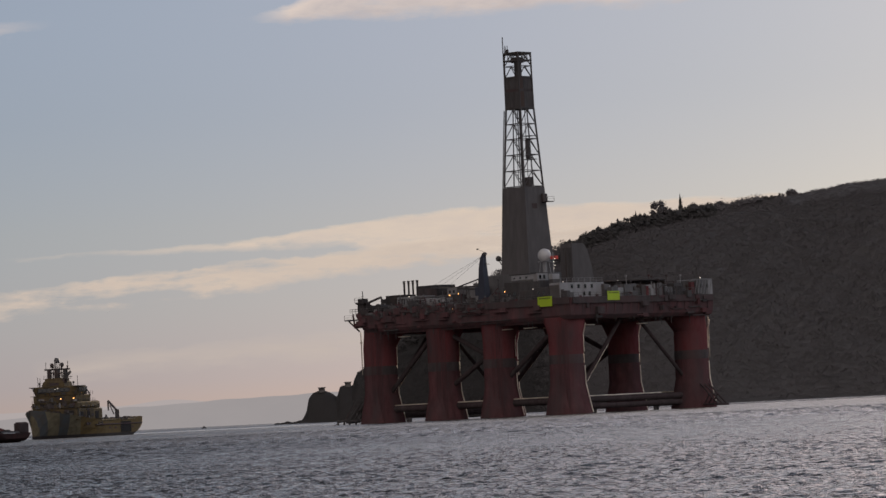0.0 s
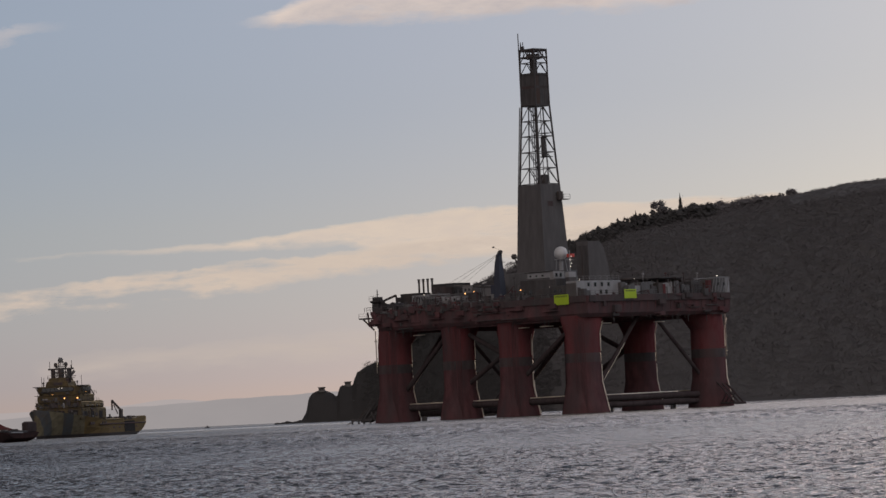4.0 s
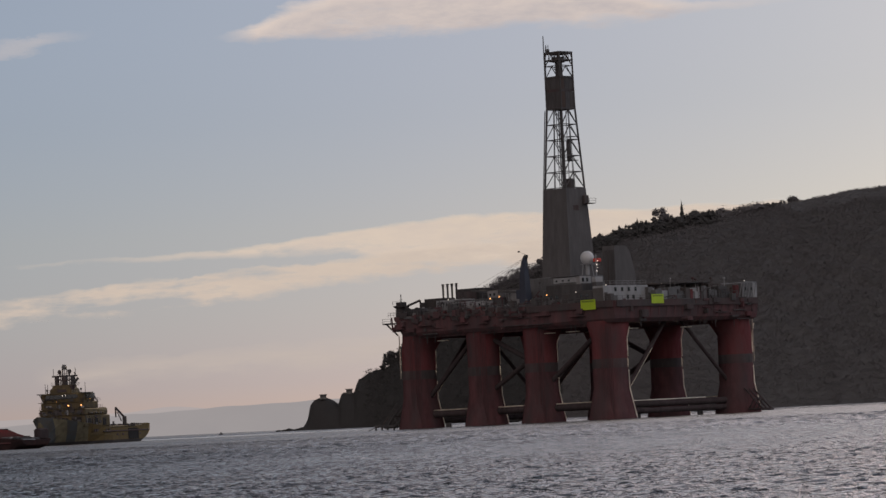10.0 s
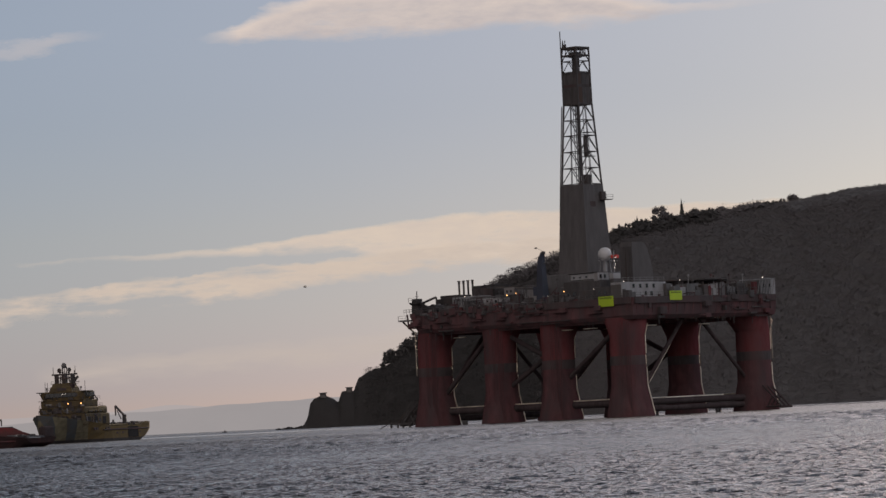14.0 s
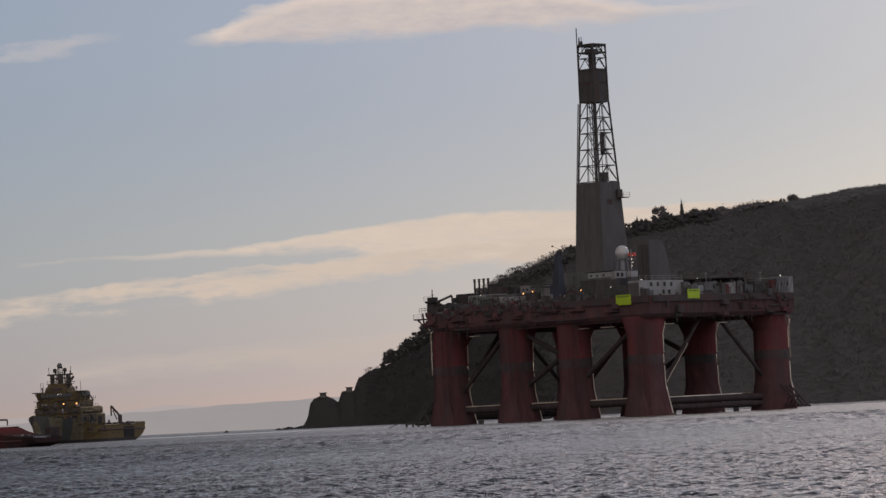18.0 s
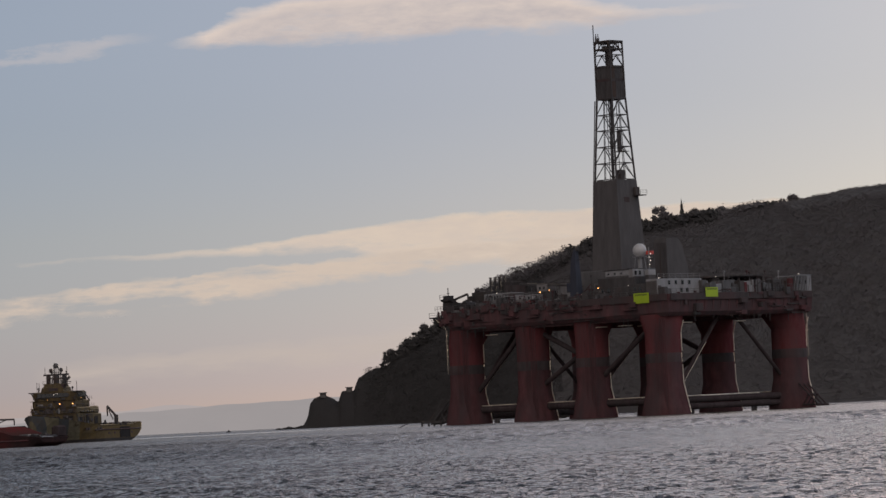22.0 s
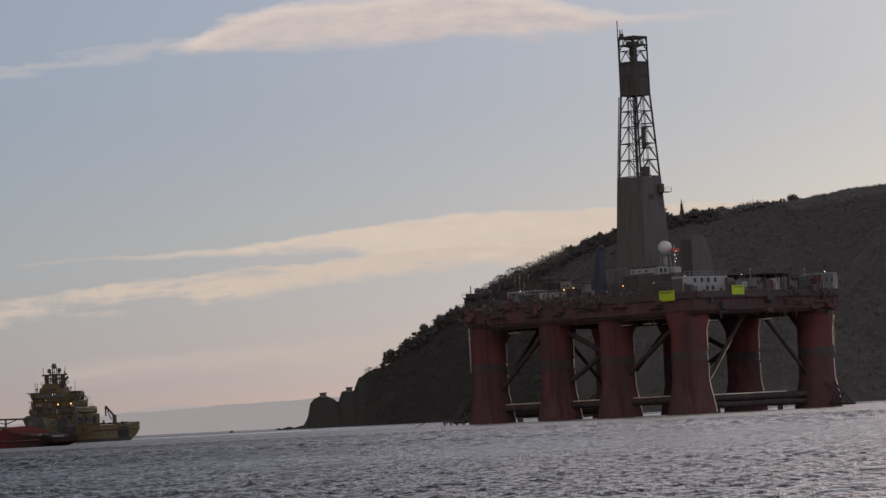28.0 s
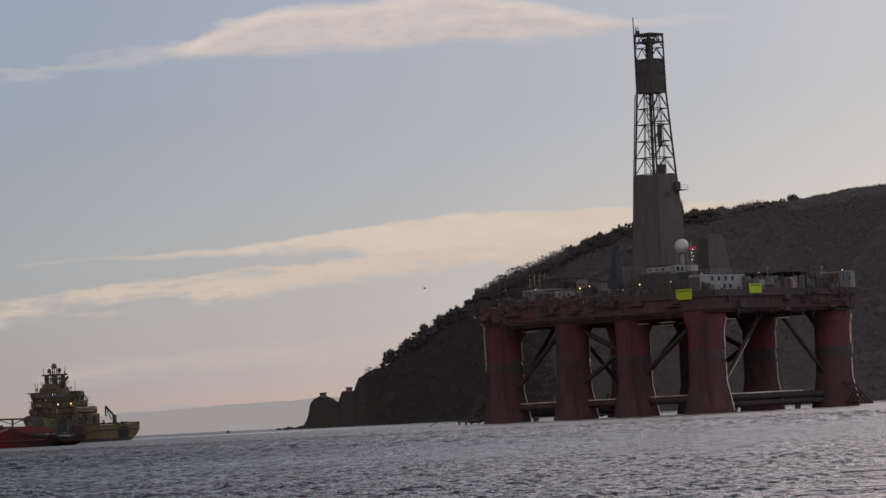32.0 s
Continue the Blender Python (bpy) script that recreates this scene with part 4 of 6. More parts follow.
def derrick(rig):
    d = part("drill_floor", Mesh().box(0, 0, 28, 15, 15, 7.6, bev=0.2), MIDGREY, rig)
    half = lambda z: np.interp(z, (34.5, 57.4, 77.4, 91.0), (4.55, 3.45, 2.45, 2.35))

    def cor(k, z, out=1.0):
        h = float(half(z)) * out
        return (h * (1, 1, -1, -1)[k % 4], h * (-1, 1, 1, -1)[k % 4], z)
    for k in range(4):
        part("leg", Mesh().bar(cor(k, 34), cor(k, 57.4), 0.3, 0.3).bar(cor(k, 57.4), cor(k, 77.4), 0.34, 0.34).bar(cor(k, 77.4), cor(k, 91.2), 0.3, 0.3), DARKSTEEL, d)
    levels = [57.6, 61.6, 65.6, 69.6, 73.4, 77.2]
    tops = [85.0, 88.0, 91.0]
    for seq, w in ((levels, 0.2), (tops, 0.18)):
        for z in seq:
            for k in range(4):
                part("girt", Mesh().bar(cor(k, z), cor(k + 1, z), w, w), DARKSTEEL, d)
        for z0, z1 in zip(seq[:-1], seq[1:]):
            for k in range(4):
                a, b, c2 = Vector(cor(k, z0)), Vector(cor(k + 1, z0)), (Vector(cor(k, z1)) + Vector(cor(k + 1, z1))) / 2
                part("diagonal", Mesh().bar(a, c2, 0.15, 0.15), DARKSTEEL, d)
                part("diagonal", Mesh().bar(b, c2, 0.15, 0.15), DARKSTEEL, d)
    for k in range(4):
        mid = lambda z: (Vector(cor(k, z)) + Vector(cor(k + 1, z))) / 2
        part("mid_post", Mesh().bar(mid(57.6), mid(77.2), 0.12, 0.12), DARKSTEEL, d)
    # sheeted windwalls below, and round the monkey board
    for k in range(4):
        z0, z1 = 33.8, 57.4
        a0, b0, a1, b1 = (Vector(cor(q, z, 1.06)) for q, z in ((k, z0), (k + 1, z0), (k, z1), (k + 1, z1)))
        n = 7
        nrm = ((b0 - a0).cross(a1 - a0)).normalized()
        for i in range(n):
            u0, u1 = i / n + 0.0012, (i + 1) / n - 0.0012
            q = [a0.lerp(b0, u0), a0.lerp(b0, u1), a1.lerp(b1, u1), a1.lerp(b1, u0)]
            part("windwall_sheet", Mesh().rings([q, [p - nrm * 0.09 for p in q]]), GREYWALL, d)
        h = 2.42
        for i in range(3):
            part("board_sheet", Mesh().box(-h + (i + 0.5) * h * 2 / 3, -h, 77.5, h * 2 / 3 - 0.03, 0.1, 4.0, bev=0.02).box(-h + (i + 0.5) * h * 2 / 3, -h + 0.16, 82.2, h * 2 / 3 - 0.03, 0.1, 3.2, bev=0.02), DARKSTEEL, d, at=pose(0, 0, 0, 0, 0, 90 * k))
    part("board_floor", Mesh().box(0, 0, 77.3, 5.2, 5.2, 0.25), DARKSTEEL, d)
    part("crown_block", Mesh().box(0, 0, 90.9, 4.6, 1.6, 0.5).box(0, 0, 88.9, 2.0, 2.6, 1.4), DARKSTEEL, d)
    part("travelling_block", Mesh().box(0, 0, 83.5, 1.7, 1.5, 6.0, bev=0.3), DARKSTEEL, d)
    part("guide_rail", Mesh().bar((0.8, 0.9, 36), (0.8, 0.9, 84), 0.12, 0.12), DARKSTEEL, d)
    part("guide_rail", Mesh().bar((-0.8, -0.9, 36), (-0.8, -0.9, 84), 0.12, 0.12), DARKSTEEL, d)
    part("racking_pipe", Mesh().bar((0.2, -1.2, 36), (0.2, -1.2, 77), 0.2, 0.2), DARKSTEEL, d)
    part("top_drive", Mesh().box(1.6, 0.4, 64.4, 1.0, 1.0, 5.2, bev=0.2), DARKSTEEL, d)
    part("small_platform", Mesh().box(2.0, 0.6, 70.2, 2.6, 2.2, 0.15), DARKSTEEL, d)
    part("small_platform", Mesh().box(2.0, 0.6, 64.3, 3.0, 2.4, 0.15), DARKSTEEL, d)
    part("standpipe_box", Mesh().box(2.0, -0.2, 57.5, 1.7, 1.6, 2.4, bev=0.15), DARKSTEEL, d)
    part("side_balcony", Mesh().box(5.2, 2.9, 53.4, 2.6, 2.0, 0.2).box(4.4, 2.6, 53.4, 0.8, 1.6, 2.2, bev=0.1), DARKSTEEL, d)
    part("handrail", railing(2.4), DARKSTEEL, d, at=pose(6.4, 2.9, 53.6, 0, 0, 90))
    part("lightning_mast", Mesh().tube((-2.5, -2.5, 77), (-2.5, -2.5, 95.6), 0.17, 0.12, n=6), DARKSTEEL, d)
    part("aerial", Mesh().tube((-1.9, -1.5, 91), (-1.9, -1.5, 93.4), 0.1, n=5).box(-1.9, -1.5, 91.6, 0.5, 0.5, 0.8), DARKSTEEL, d)
    part("cable_run", Mesh().tube((-4.8, -4.4, 36), (-3.75, -3.7, 57.4), 0.16, n=5).tube((-3.75, -3.7, 57.4), (-2.8, -2.8, 77), 0.14, n=5), DARKSTEEL, d)
    # crown frame: two ringed beams with struts, a stub mast and lamps
    for z in (89.4, 91.3):
        for k in range(4):
            part("crown_beam", Mesh().bar(cor(k, z, 1.04), cor(k + 1, z, 1.04), 0.34, 0.36), DARKSTEEL, d)
    for q in range(5):
        part("crown_strut", Mesh().bar((-2.3 + 1.15 * q, -2.4, 89.4), (-1.8 + 0.9 * q, -2.4, 91.3), 0.14, 0.14), DARKSTEEL, d)
        part("crown_strut", Mesh().bar((2.4, -2.3 + 1.15 * q, 89.4), (2.4, -1.8 + 0.9 * q, 91.3), 0.14, 0.14), DARKSTEEL, d)
    part("stub_mast", Mesh().tube((-2.0, -2.2, 91.3), (-2.0, -2.2, 93.4), 0.3, 0.08, n=8), DARKSTEEL, d)
    part("board_gap", Mesh().box(0, 0, 81.5, 4.6, 4.6, 0.9), SOOT, d)
    part("wall_hatch", Mesh().box(3.78, -0.6, 50.6, 0.3, 2.0, 2.6, bev=0.05), SOOT, d, "dark hatch in the sheeted wall")
    for q in range(14):
        part("ladder_hoop", Mesh().box(-4.75 + 0.085 * q, -4.35 + 0.07 * q, 37 + 1.45 * q, 0.42, 0.42, 0.12, bev=0.03), DARKSTEEL, d)


def windows(parent, x, y, z, count, gap, w, h, rz=0.0, mat_=None):
    for i in range(count):
        part("window", Mesh().box(0, 0, 0, w, 0.12, h, bev=0.03), mat_ or GLASS, parent, at=pose(x, y, z, 0, 0, rz) @ pose((i - (count - 1) / 2) * gap, 0, 0))


def topsides(rig):
    P = lambda name, m, mat_, label="", at=None: part(name, m, mat_, rig, label, at=at)
    # corner watch tower with its platform
    t = P("corner_tower", Mesh().box(0, 0, 28, 2.1, 2.1, 2.0).rings([superring(0, 0, z, r, 12, 4.0) for z, r in ((29.9, 1.0), (30.5, 1.7), (30.8, 1.7))]).box(0, 0, 30.8, 1.9, 1.9, 0.9), MACHINE, at=pose(-35.6, -23.6, 0))
    part("tower_mast", Mesh().tube((0, 0, 31.6), (0, 0, 33.6), 0.12, n=6).bar((-0.5, 0, 32.3), (0.5, 0, 32.3), 0.1, 0.1), DARKSTEEL, t)
    part("handrail", railing(2.8), DARKSTEEL, t, at=pose(0, -1.6, 30.8))
    t = P("corner_platform", Mesh().box(-37.8, -25.6, 26.2, 3.0, 2.6, 0.35).bar((-36.2, -24.6, 23.4), (-38.4, -26.2, 26.2), 0.4, 0.4), DARKSTEEL)
    part("handrail", railing(2.8), DARKSTEEL, t, at=pose(-37.9, -26.8, 26.5))
    # winches and davit near the corner
    for x in (-31.5, -28.6):
        w = P("anchor_winch", Mesh().tube((x, -25.2, 28.9), (x, -21.6, 28.9), 0.9, n=16), MACHINE)
        part("winch_flange", Mesh().tube((x, -25.4, 28.9), (x, -25.1, 28.9), 1.15, n=16), MACHINE, w)
    P("davit", Mesh().bar((-29.5, -23.0, 28), (-29.5, -23.0, 31.8), 0.3, 0.3).bar((-29.5, -23, 31.8), (-32.5, -24.5, 30.6), 0.5, 0.5).box(-32.7, -24.6, 30.0, 0.8, 0.8, 0.8), MACHINE)
    # engine house with four exhausts
    e = P("engine_house", Mesh().box(-28.2, -14.4, 28, 11.0, 8.5, 3.4).box(-30.0, -15.5, 31.3, 6.0, 5.0, 0.9), MACHINE)
    for i in range(4):
        part("exhaust_stack", Mesh().tube((-30.9 + i * 1.55, -13.2, 31.2), (-30.9 + i * 1.55, -13.2, 35.5), 0.26, n=10).tube((-30.9 + i * 1.55, -13.2, 35.5), (-30.9 + i * 1.55, -13.2, 35.8), 0.4, n=10), MACHINE, e)
        part("stack_collar", Mesh().tube((-30.9 + i * 1.55, -13.2, 35.0), (-30.9 + i * 1.55, -13.2, 35.3), 0.34, n=10), DARKSTEEL, e)
    b = P("vent_box", Mesh().box(-20.4, -12.6, 28, 8.0, 6.0, 6.1), MACHINE)
    part("louvre", Mesh().box(-20.4, -15.65, 31, 6.5, 0.1, 2.4), SOOT, b)
    h = P("site_cabin", Mesh().box(-20.6, -19.6, 29.2, 9.0, 4.6, 2.2).box(-20.6, -19.4, 28, 8.6, 4.0, 1.25), LIGHTGREY, "grey deck cabin half hidden by pipe racks")
    windows(h, -20.6, -21.95, 29.6, 9, 0.95, 0.3, 1.3)
    for q in range(8):
        part("truss_bar", Mesh().bar((-24.8 + 1.05 * q, -22.02, 29.4), (-23.9 + 1.05 * q, -22.02, 31.2), 0.12, 0.06), MIDGREY, h)
    for q in range(7):
        P("rack_pipe", Mesh().tube((-22 + 0.7 * q, -22.4 - 0.12 * q, 29.0 + 0.42 * (q % 4) + 0.2 * q), (-11.5 + 1.1 * q, -22.3 - 0.1 * q, 29.0 + 0.42 * (q % 4) + 0.15 * q), 0.13, n=6), LIGHTGREY if q % 2 else MIDGREY)
    h = P("deck_cabin", Mesh().box(-10.2, -21.8, 28, 5.6, 3.6, 2.4), WHITE, "white deck cabin with a red stripe")
    windows(h, -10.2, -23.62, 29.3, 3, 1.4, 0.7, 0.6)
    part("stripe", Mesh().box(-10.2, -23.62, 28.5, 5.4, 0.06, 0.55, bev=0.01), SHIPRED, h)
    u = P("upper_cabin", Mesh().box(-7.6, -18.4, 28, 3.6, 3.4, 3.1), DARKSTEEL)
    part("cabin_top", Mesh().box(-7.6, -18.4, 31.1, 3.4, 3.2, 1.7), LIGHTGREY, u, "pale grey upper cabin")
    windows(u, -7.6, -20.03, 31.6, 2, 1.3, 0.6, 0.6)
    P("deck_cabin", Mesh().box(-2.2, -16.5, 28, 4.4, 4.0, 4.6), LIGHTGREY)
    # pipe rack
    for i in range(9):
        P("drill_pipe", Mesh().tube((-21, -24.9 + i * 0.42, 28.5), (-9, -24.9 + i * 0.42, 28.5), 0.18, n=6), LIGHTGREY if i % 3 else MIDGREY)
    P("gantry", Mesh().bar((-13, -17, 32), (-1, -17, 34.6), 0.3, 0.3).bar((-1, -17, 28), (-1, -17, 34.6), 0.3, 0.3).bar((-13, -17, 30), (-13, -17, 32.6), 0.25, 0.25), DARKSTEEL)
    # blue deck crane
    c = P("crane", Mesh().rings([[(6.0 + sx * w / 2 + o, -22.4 + sy * w / 2, z) for sx, sy in ((1, -1), (1, 1), (-1, 1), (-1, -1))] for z, w, o in ((28, 2.3, -0.3), (32.5, 1.95, -0.3), (37.0, 1.5, -0.3), (39.4, 1.05, -0.1), (40.6, 0.75, 0.4))]), BLUE, "blue pedestal crane with its boom lowered")
    part("crane_cab", Mesh().box(4.3, -22.6, 30.2, 1.4, 1.8, 2.2), BLUE, c)
    part("crane_head", Mesh().box(6.5, -22.4, 39.9, 1.0, 0.9, 0.9, bev=0.2), DARKSTEEL, c)
    part("crane_arm", Mesh().bar((4.2, -22.4, 38.0), (7.9, -22.4, 37.8), 0.14, 0.14), DARKSTEEL, c)
    part("boom", Mesh().bar((5.0, -22.4, 31.8), (-18, -16.5, 33.4), 0.4, 0.5), DARKSTEEL, c)
    part("jib_sheave", Mesh().box(4.2, -22.4, 41.5, 0.7, 0.3, 0.35, bev=0.1), DARKSTEEL, c)
    for k in range(3):
        part("wire", Mesh().tube((7.0, -22.4, 40.4), (-17.0 + 3 * k, -16.6, 34.0), 0.03, n=4), DARKSTEEL, c)
    part("wire", Mesh().tube((7.0, -22.4, 40.6), (4.2, -22.4, 41.7), 0.03, n=4), DARKSTEEL, c)
    f = P("flare_boom", Mesh().bar((-3.6, -3.8, 38.6), (-6.0, -4.0, 39.8), 0.3, 0.3).bar((-3.9, -3.8, 36.4), (-6.0, -4.0, 39.4), 0.2, 0.2), DARKSTEEL)
    part("burner", Mesh().ball(-6.1, -4.1, 39.9, 0.75, 10, 7), DARKSTEEL, f)
    # drill floor modules
    for x, y, w, l2, h2, mt in ((-9.5, -12, 7, 8, 5.2, DARKSTEEL), (9.8, -10.5, 5, 9, 5.0, MIDGREY), (-3, 13, 12, 9, 6, MIDGREY), (10, 12, 9, 8, 5, DARKSTEEL), (-16, 6, 9, 14, 5.2, DARKSTEEL), (-27, 10, 9, 12, 4.4, MIDGREY)):
        P("deck_module", Mesh().box(x, y, 28, w, l2, h2), mt)
    # control bridge and the house below it
    b = P("bridge_house", Mesh().box(19.4, -20.0, 28, 11.6, 7.0, 4.8), DARKSTEEL)
    part("bridge_front", Mesh().box(19.8, -21.8, 33.1, 7.4, 3.6, 1.35), WHITE, b, "white bridge strip")
    part("bridge_room", Mesh().box(24.2, -21.7, 32.6, 1.3, 4.0, 1.95), WHITE, b)
    part("room_base", Mesh().box(24.2, -21.7, 31.4, 1.2, 3.8, 1.2), DARKSTEEL, b)
    part("bridge_locker", Mesh().box(27.6, -20.6, 32.9, 1.3, 2.6, 1.3), WHITE, b)
    part("locker_base", Mesh().box(27.6, -20.6, 30.8, 1.2, 2.4, 2.1), DARKSTEEL, b)
    part("bridge_roof", Mesh().box(20.2, -21.6, 34.55, 9.4, 4.6, 0.18), DARKSTEEL, b)
    windows(b, 24.9, -21.9, 33.2, 2, 1.5, 0.7, 0.9, 90)
    windows(b, 19.2, -23.62, 33.5, 3, 2.0, 0.6, 0.4)
    windows(b, 18.0, -23.52, 29.4, 4, 2.0, 0.9, 0.9)
    # radome on its lattice stand
    m = Mesh()
    for sx in (-1, 1):
        for sy in (-1, 1):
            m.bar((22.4 + sx, -18 + sy, 34.6), (22.4 + 0.7 * sx, -18 + 0.7 * sy, 37.6), 0.14, 0.14)
    m.box(22.4, -18, 37.4, 2.4, 2.4, 0.2).box(22.4, -18, 34.6, 0.8, 0.8, 2.8, bev=0.1)
    r = P("radome_stand", m, LIGHTGREY)
    part("radome", Mesh().ball(22.4, -18, 39.0, 1.65, 24, 16), RADOME, r, "white round radome", smooth=True)
    P("signal_mast", Mesh().tube((25.4, -18.2, 34.6), (25.4, -18.2, 39.6), 0.12, n=6).bar((24.6, -18.2, 37.2), (26.6, -18.2, 37.2), 0.1, 0.1), WHITE)
    P("red_locker", Mesh().box(25.2, -17.6, 37.9, 1.6, 1.2, 0.8), SHIPRED)
    for k in range(4):
        P("mast_lamp", Mesh().ball(25.9 + 0.35 * (k % 2), -18.6, 35.6 + 0.8 * k, 0.09, 8, 6), LAMP_WHITE)
    # wedge-shaped windbreak behind the radome
    w = P("windbreak", Mesh().rings([[(13.5, -2.4, z), (17.4, -2.4, z), (17.4, y1, z), (13.5, y1, z)] for z, y1 in ((28, 6.0), (36.0, 4.8), (40.6, 3.3), (41.8, 2.4), (42.3, 1.7))]), GREYWALL, "tall grey wedge-shaped windbreak")
    # a thin dark sheet darkens this one side of the windbreak
    part("shaded_panel", Mesh().rings([[(13.6, -2.62, z), (17.3, -2.62, z), (17.3, -2.46, z), (13.6, -2.46, z)] for z in (28, 41.2)]), DARKSTEEL, w, "dark panel on the windbreak's side")
    part("panel_rib", Mesh().bar((15.4, -2.7, 28), (15.4, -2.7, 41.0), 0.3, 0.2), DARKSTEEL, w)
    # accommodation on the near corner
    a = P("accommodation_block", Mesh().box(32.7, -18.2, 28, 3.4, 16.0, 3.7).box(31.6, -8.4, 28, 3.6, 3.4, 3.0), WHITE, "white accommodation block with small square windows")
    # a grey sheet is added for the shadow on the white end wall
    part("end_panel", Mesh().box(32.7, -26.24, 28, 3.3, 0.08, 3.2), MIDGREY, a, "grey sheet painting the shadow on the end wall")
    windows(a, 34.42, -18.3, 30.3, 4, 2.4, 0.75, 0.95, 90)
    windows(a, 34.42, -16.6, 28.5, 2, 2.0, 0.75, 0.95, 90)
    g = P("generator_module", Mesh().box(28.2, -20.3, 28, 5.2, 11.6, 2.9), DARKSTEEL)
    windows(g, 28.2, -26.12, 29.3, 2, 1.7, 0.7, 0.7)
    part("roof_rail", railing(15.0), LIGHTGREY, a, at=pose(34.3, -18.2, 31.7, 0, 0, 90))
    P("deck_store", Mesh().box(23.4, -24.6, 28, 5.0, 3.0, 2.4), DARKSTEEL)
    # modules along the end, and the helicopter deck over them
    rng = random.Random(8)
    for k in range(7):
        y = -8.5 + k * 3.7
        P("stores_container", Mesh().box(35.8, y, 28, 3.6, 3.1, 1.9 + 1.1 * rng.random()), (LIGHTGREY, MIDGREY, DARKSTEEL, LIGHTGREY, DARKRED, MIDGREY, DARKSTEEL)[k])
    hd = P("helideck", Mesh().rings([[(27.5 + rr * math.cos(6.28318 * (i + 0.5) / 8), 4.5 + rr * math.sin(6.28318 * (i + 0.5) / 8), z) for i in range(8)] for z, rr in ((31.7, 10.6), (31.9, 11.2), (32.2, 11.2))]), DARKSTEEL, "dark eight-sided helicopter deck")
    for i in range(7):
        part("deck_girder", Mesh().box(27.5, -3.6 + 2.7 * i, 31.1, 17 - 1.2 * abs(i - 3), 0.3, 0.6), DARKSTEEL, hd)
    for i in range(8):
        a2 = 6.28318 * (i + 0.5) / 8
        part("deck_strut", Mesh().bar((27.5 + 10 * math.cos(a2), 4.5 + 10 * math.sin(a2), 31.8), (27.5 + 7 * math.cos(a2), 4.5 + 7 * math.sin(a2), 28), 0.3, 0.3), DARKSTEEL, hd)
    e = P("end_house", Mesh().box(35.6, 23.2, 27.9, 4.9, 5.6, 3.9).box(35.8, 23.4, 31.7, 3.6, 3.4, 0.4), MIDGREY, "grey house with a pale corner at the deck end")
    part("pale_corner", Mesh().box(37.9, 25.2, 28.1, 0.5, 1.7, 3.6, bev=0.05), LIGHTGREY, e)
    for q in range(6):
        part("truss_bar", Mesh().bar((38.2, 19.2 + 1.1 * q, 28.2), (38.2, 20.2 + 1.1 * q, 31.6), 0.1, 0.1), LIGHTGREY, e)
    part("truss_bar", Mesh().bar((38.2, 12.5, 31.5), (38.2, 26, 31.9), 0.14, 0.14), LIGHTGREY, e)
    windows(e, 38.1, 23.0, 29.8, 2, 2.2, 0.7, 0.8, 90)
    # loose gear along the edges of the deck
    for k in range(46):
        x = -33 + 69 * rng.random()
        y = -25.4 + 3.0 * rng.random()
        mt = (DARKSTEEL, MIDGREY, DARKSTEEL, RED, DARKSTEEL, LIGHTGREY, MIDGREY, DARKSTEEL)[k % 8]
        if k % 3:
            P("deck_crate", Mesh().box(x, y, 28, 0.7 + 1.6 * rng.random(), 0.8 + rng.random(), 0.6 + 1.7 * rng.random()), mt)
        else:
            z = 28.3 + 1.2 * rng.random()
            P("pipe_spool", Mesh().tube((x - 1.4, y, z), (x + 1.4, y, z), 0.22, n=8).tube((x, y, 28), (x, y, z), 0.14, n=6), mt)
    for k in range(44):
        x = 33.2 + 4.0 * rng.random()
        y = -11.5 + 31 * rng.random()
        mt = (DARKSTEEL, MIDGREY, LIGHTGREY, DARKSTEEL, RED, MIDGREY)[k % 6]
        h3 = 0.8 + 2.6 * rng.random()
        if k % 3 == 0:
            P("vent_pipe", Mesh().tube((x, y, 28), (x, y, 28 + h3), 0.16, n=8).ball(x, y, 28 + h3, 0.3, 8, 6), mt)
        else:
            P("deck_crate", Mesh().box(x, y, 28, 0.8 + rng.random(), 0.8 + 1.6 * rng.random(), h3), mt)
    # posts, hoses, valves and lockers that crowd the open deck
    for k in range(230):
        if k % 5 < 3:
            x, y = -35 + 60 * rng.random(), -25.8 + 11 * rng.random() ** 1.4
            top = 28 + (5.0 if x > -24 and y > -22 else 1.0 if x < -24 else 2.6) * rng.random() ** 1.6
        else:
            x, y = 37.6 - 6 * rng.random() ** 1.4, -9 + 30 * rng.random()
            top = 28 + 4.0 * rng.random() ** 1.3
        mt = (DARKSTEEL, SOOT, DARKSTEEL, MIDGREY, DARKRED, DARKSTEEL, LIGHTGREY, SOOT, MIDGREY)[k % 9]
        if k % 4 == 0:
            P("deck_post", Mesh().tube((x, y, 28), (x, y, top + 1.2), 0.09, n=5).box(x, y, top + 1.0, 0.5, 0.4, 0.4, bev=0.04), mt)
        elif k % 4 == 1:
            P("hose_run", Mesh().tube((x, y, top * 0.5 + 14), (x + 3 * rng.random(), y + 3 * rng.random(), top), 0.1, n=5), mt)
        elif k % 4 == 2:
            P("valve_skid", Mesh().box(x, y, 28, 0.5 + 1.5 * rng.random(), 0.5 + 1.5 * rng.random(), (top - 28) * 0.8 + 0.3, bev=0.06).tube((x, y, 28.2), (x, y, top + 0.5), 0.12, n=6), mt)
        else:
            P("frame_rack", Mesh().bar((x, y, 28), (x, y, top), 0.12, 0.12).bar((x + 1.8, y, 28), (x + 1.8, y, top), 0.12, 0.12).bar((x, y, top), (x + 1.8, y, top), 0.14, 0.14).bar((x, y, 28.2), (x + 1.8, y, top), 0.08, 0.08), mt)
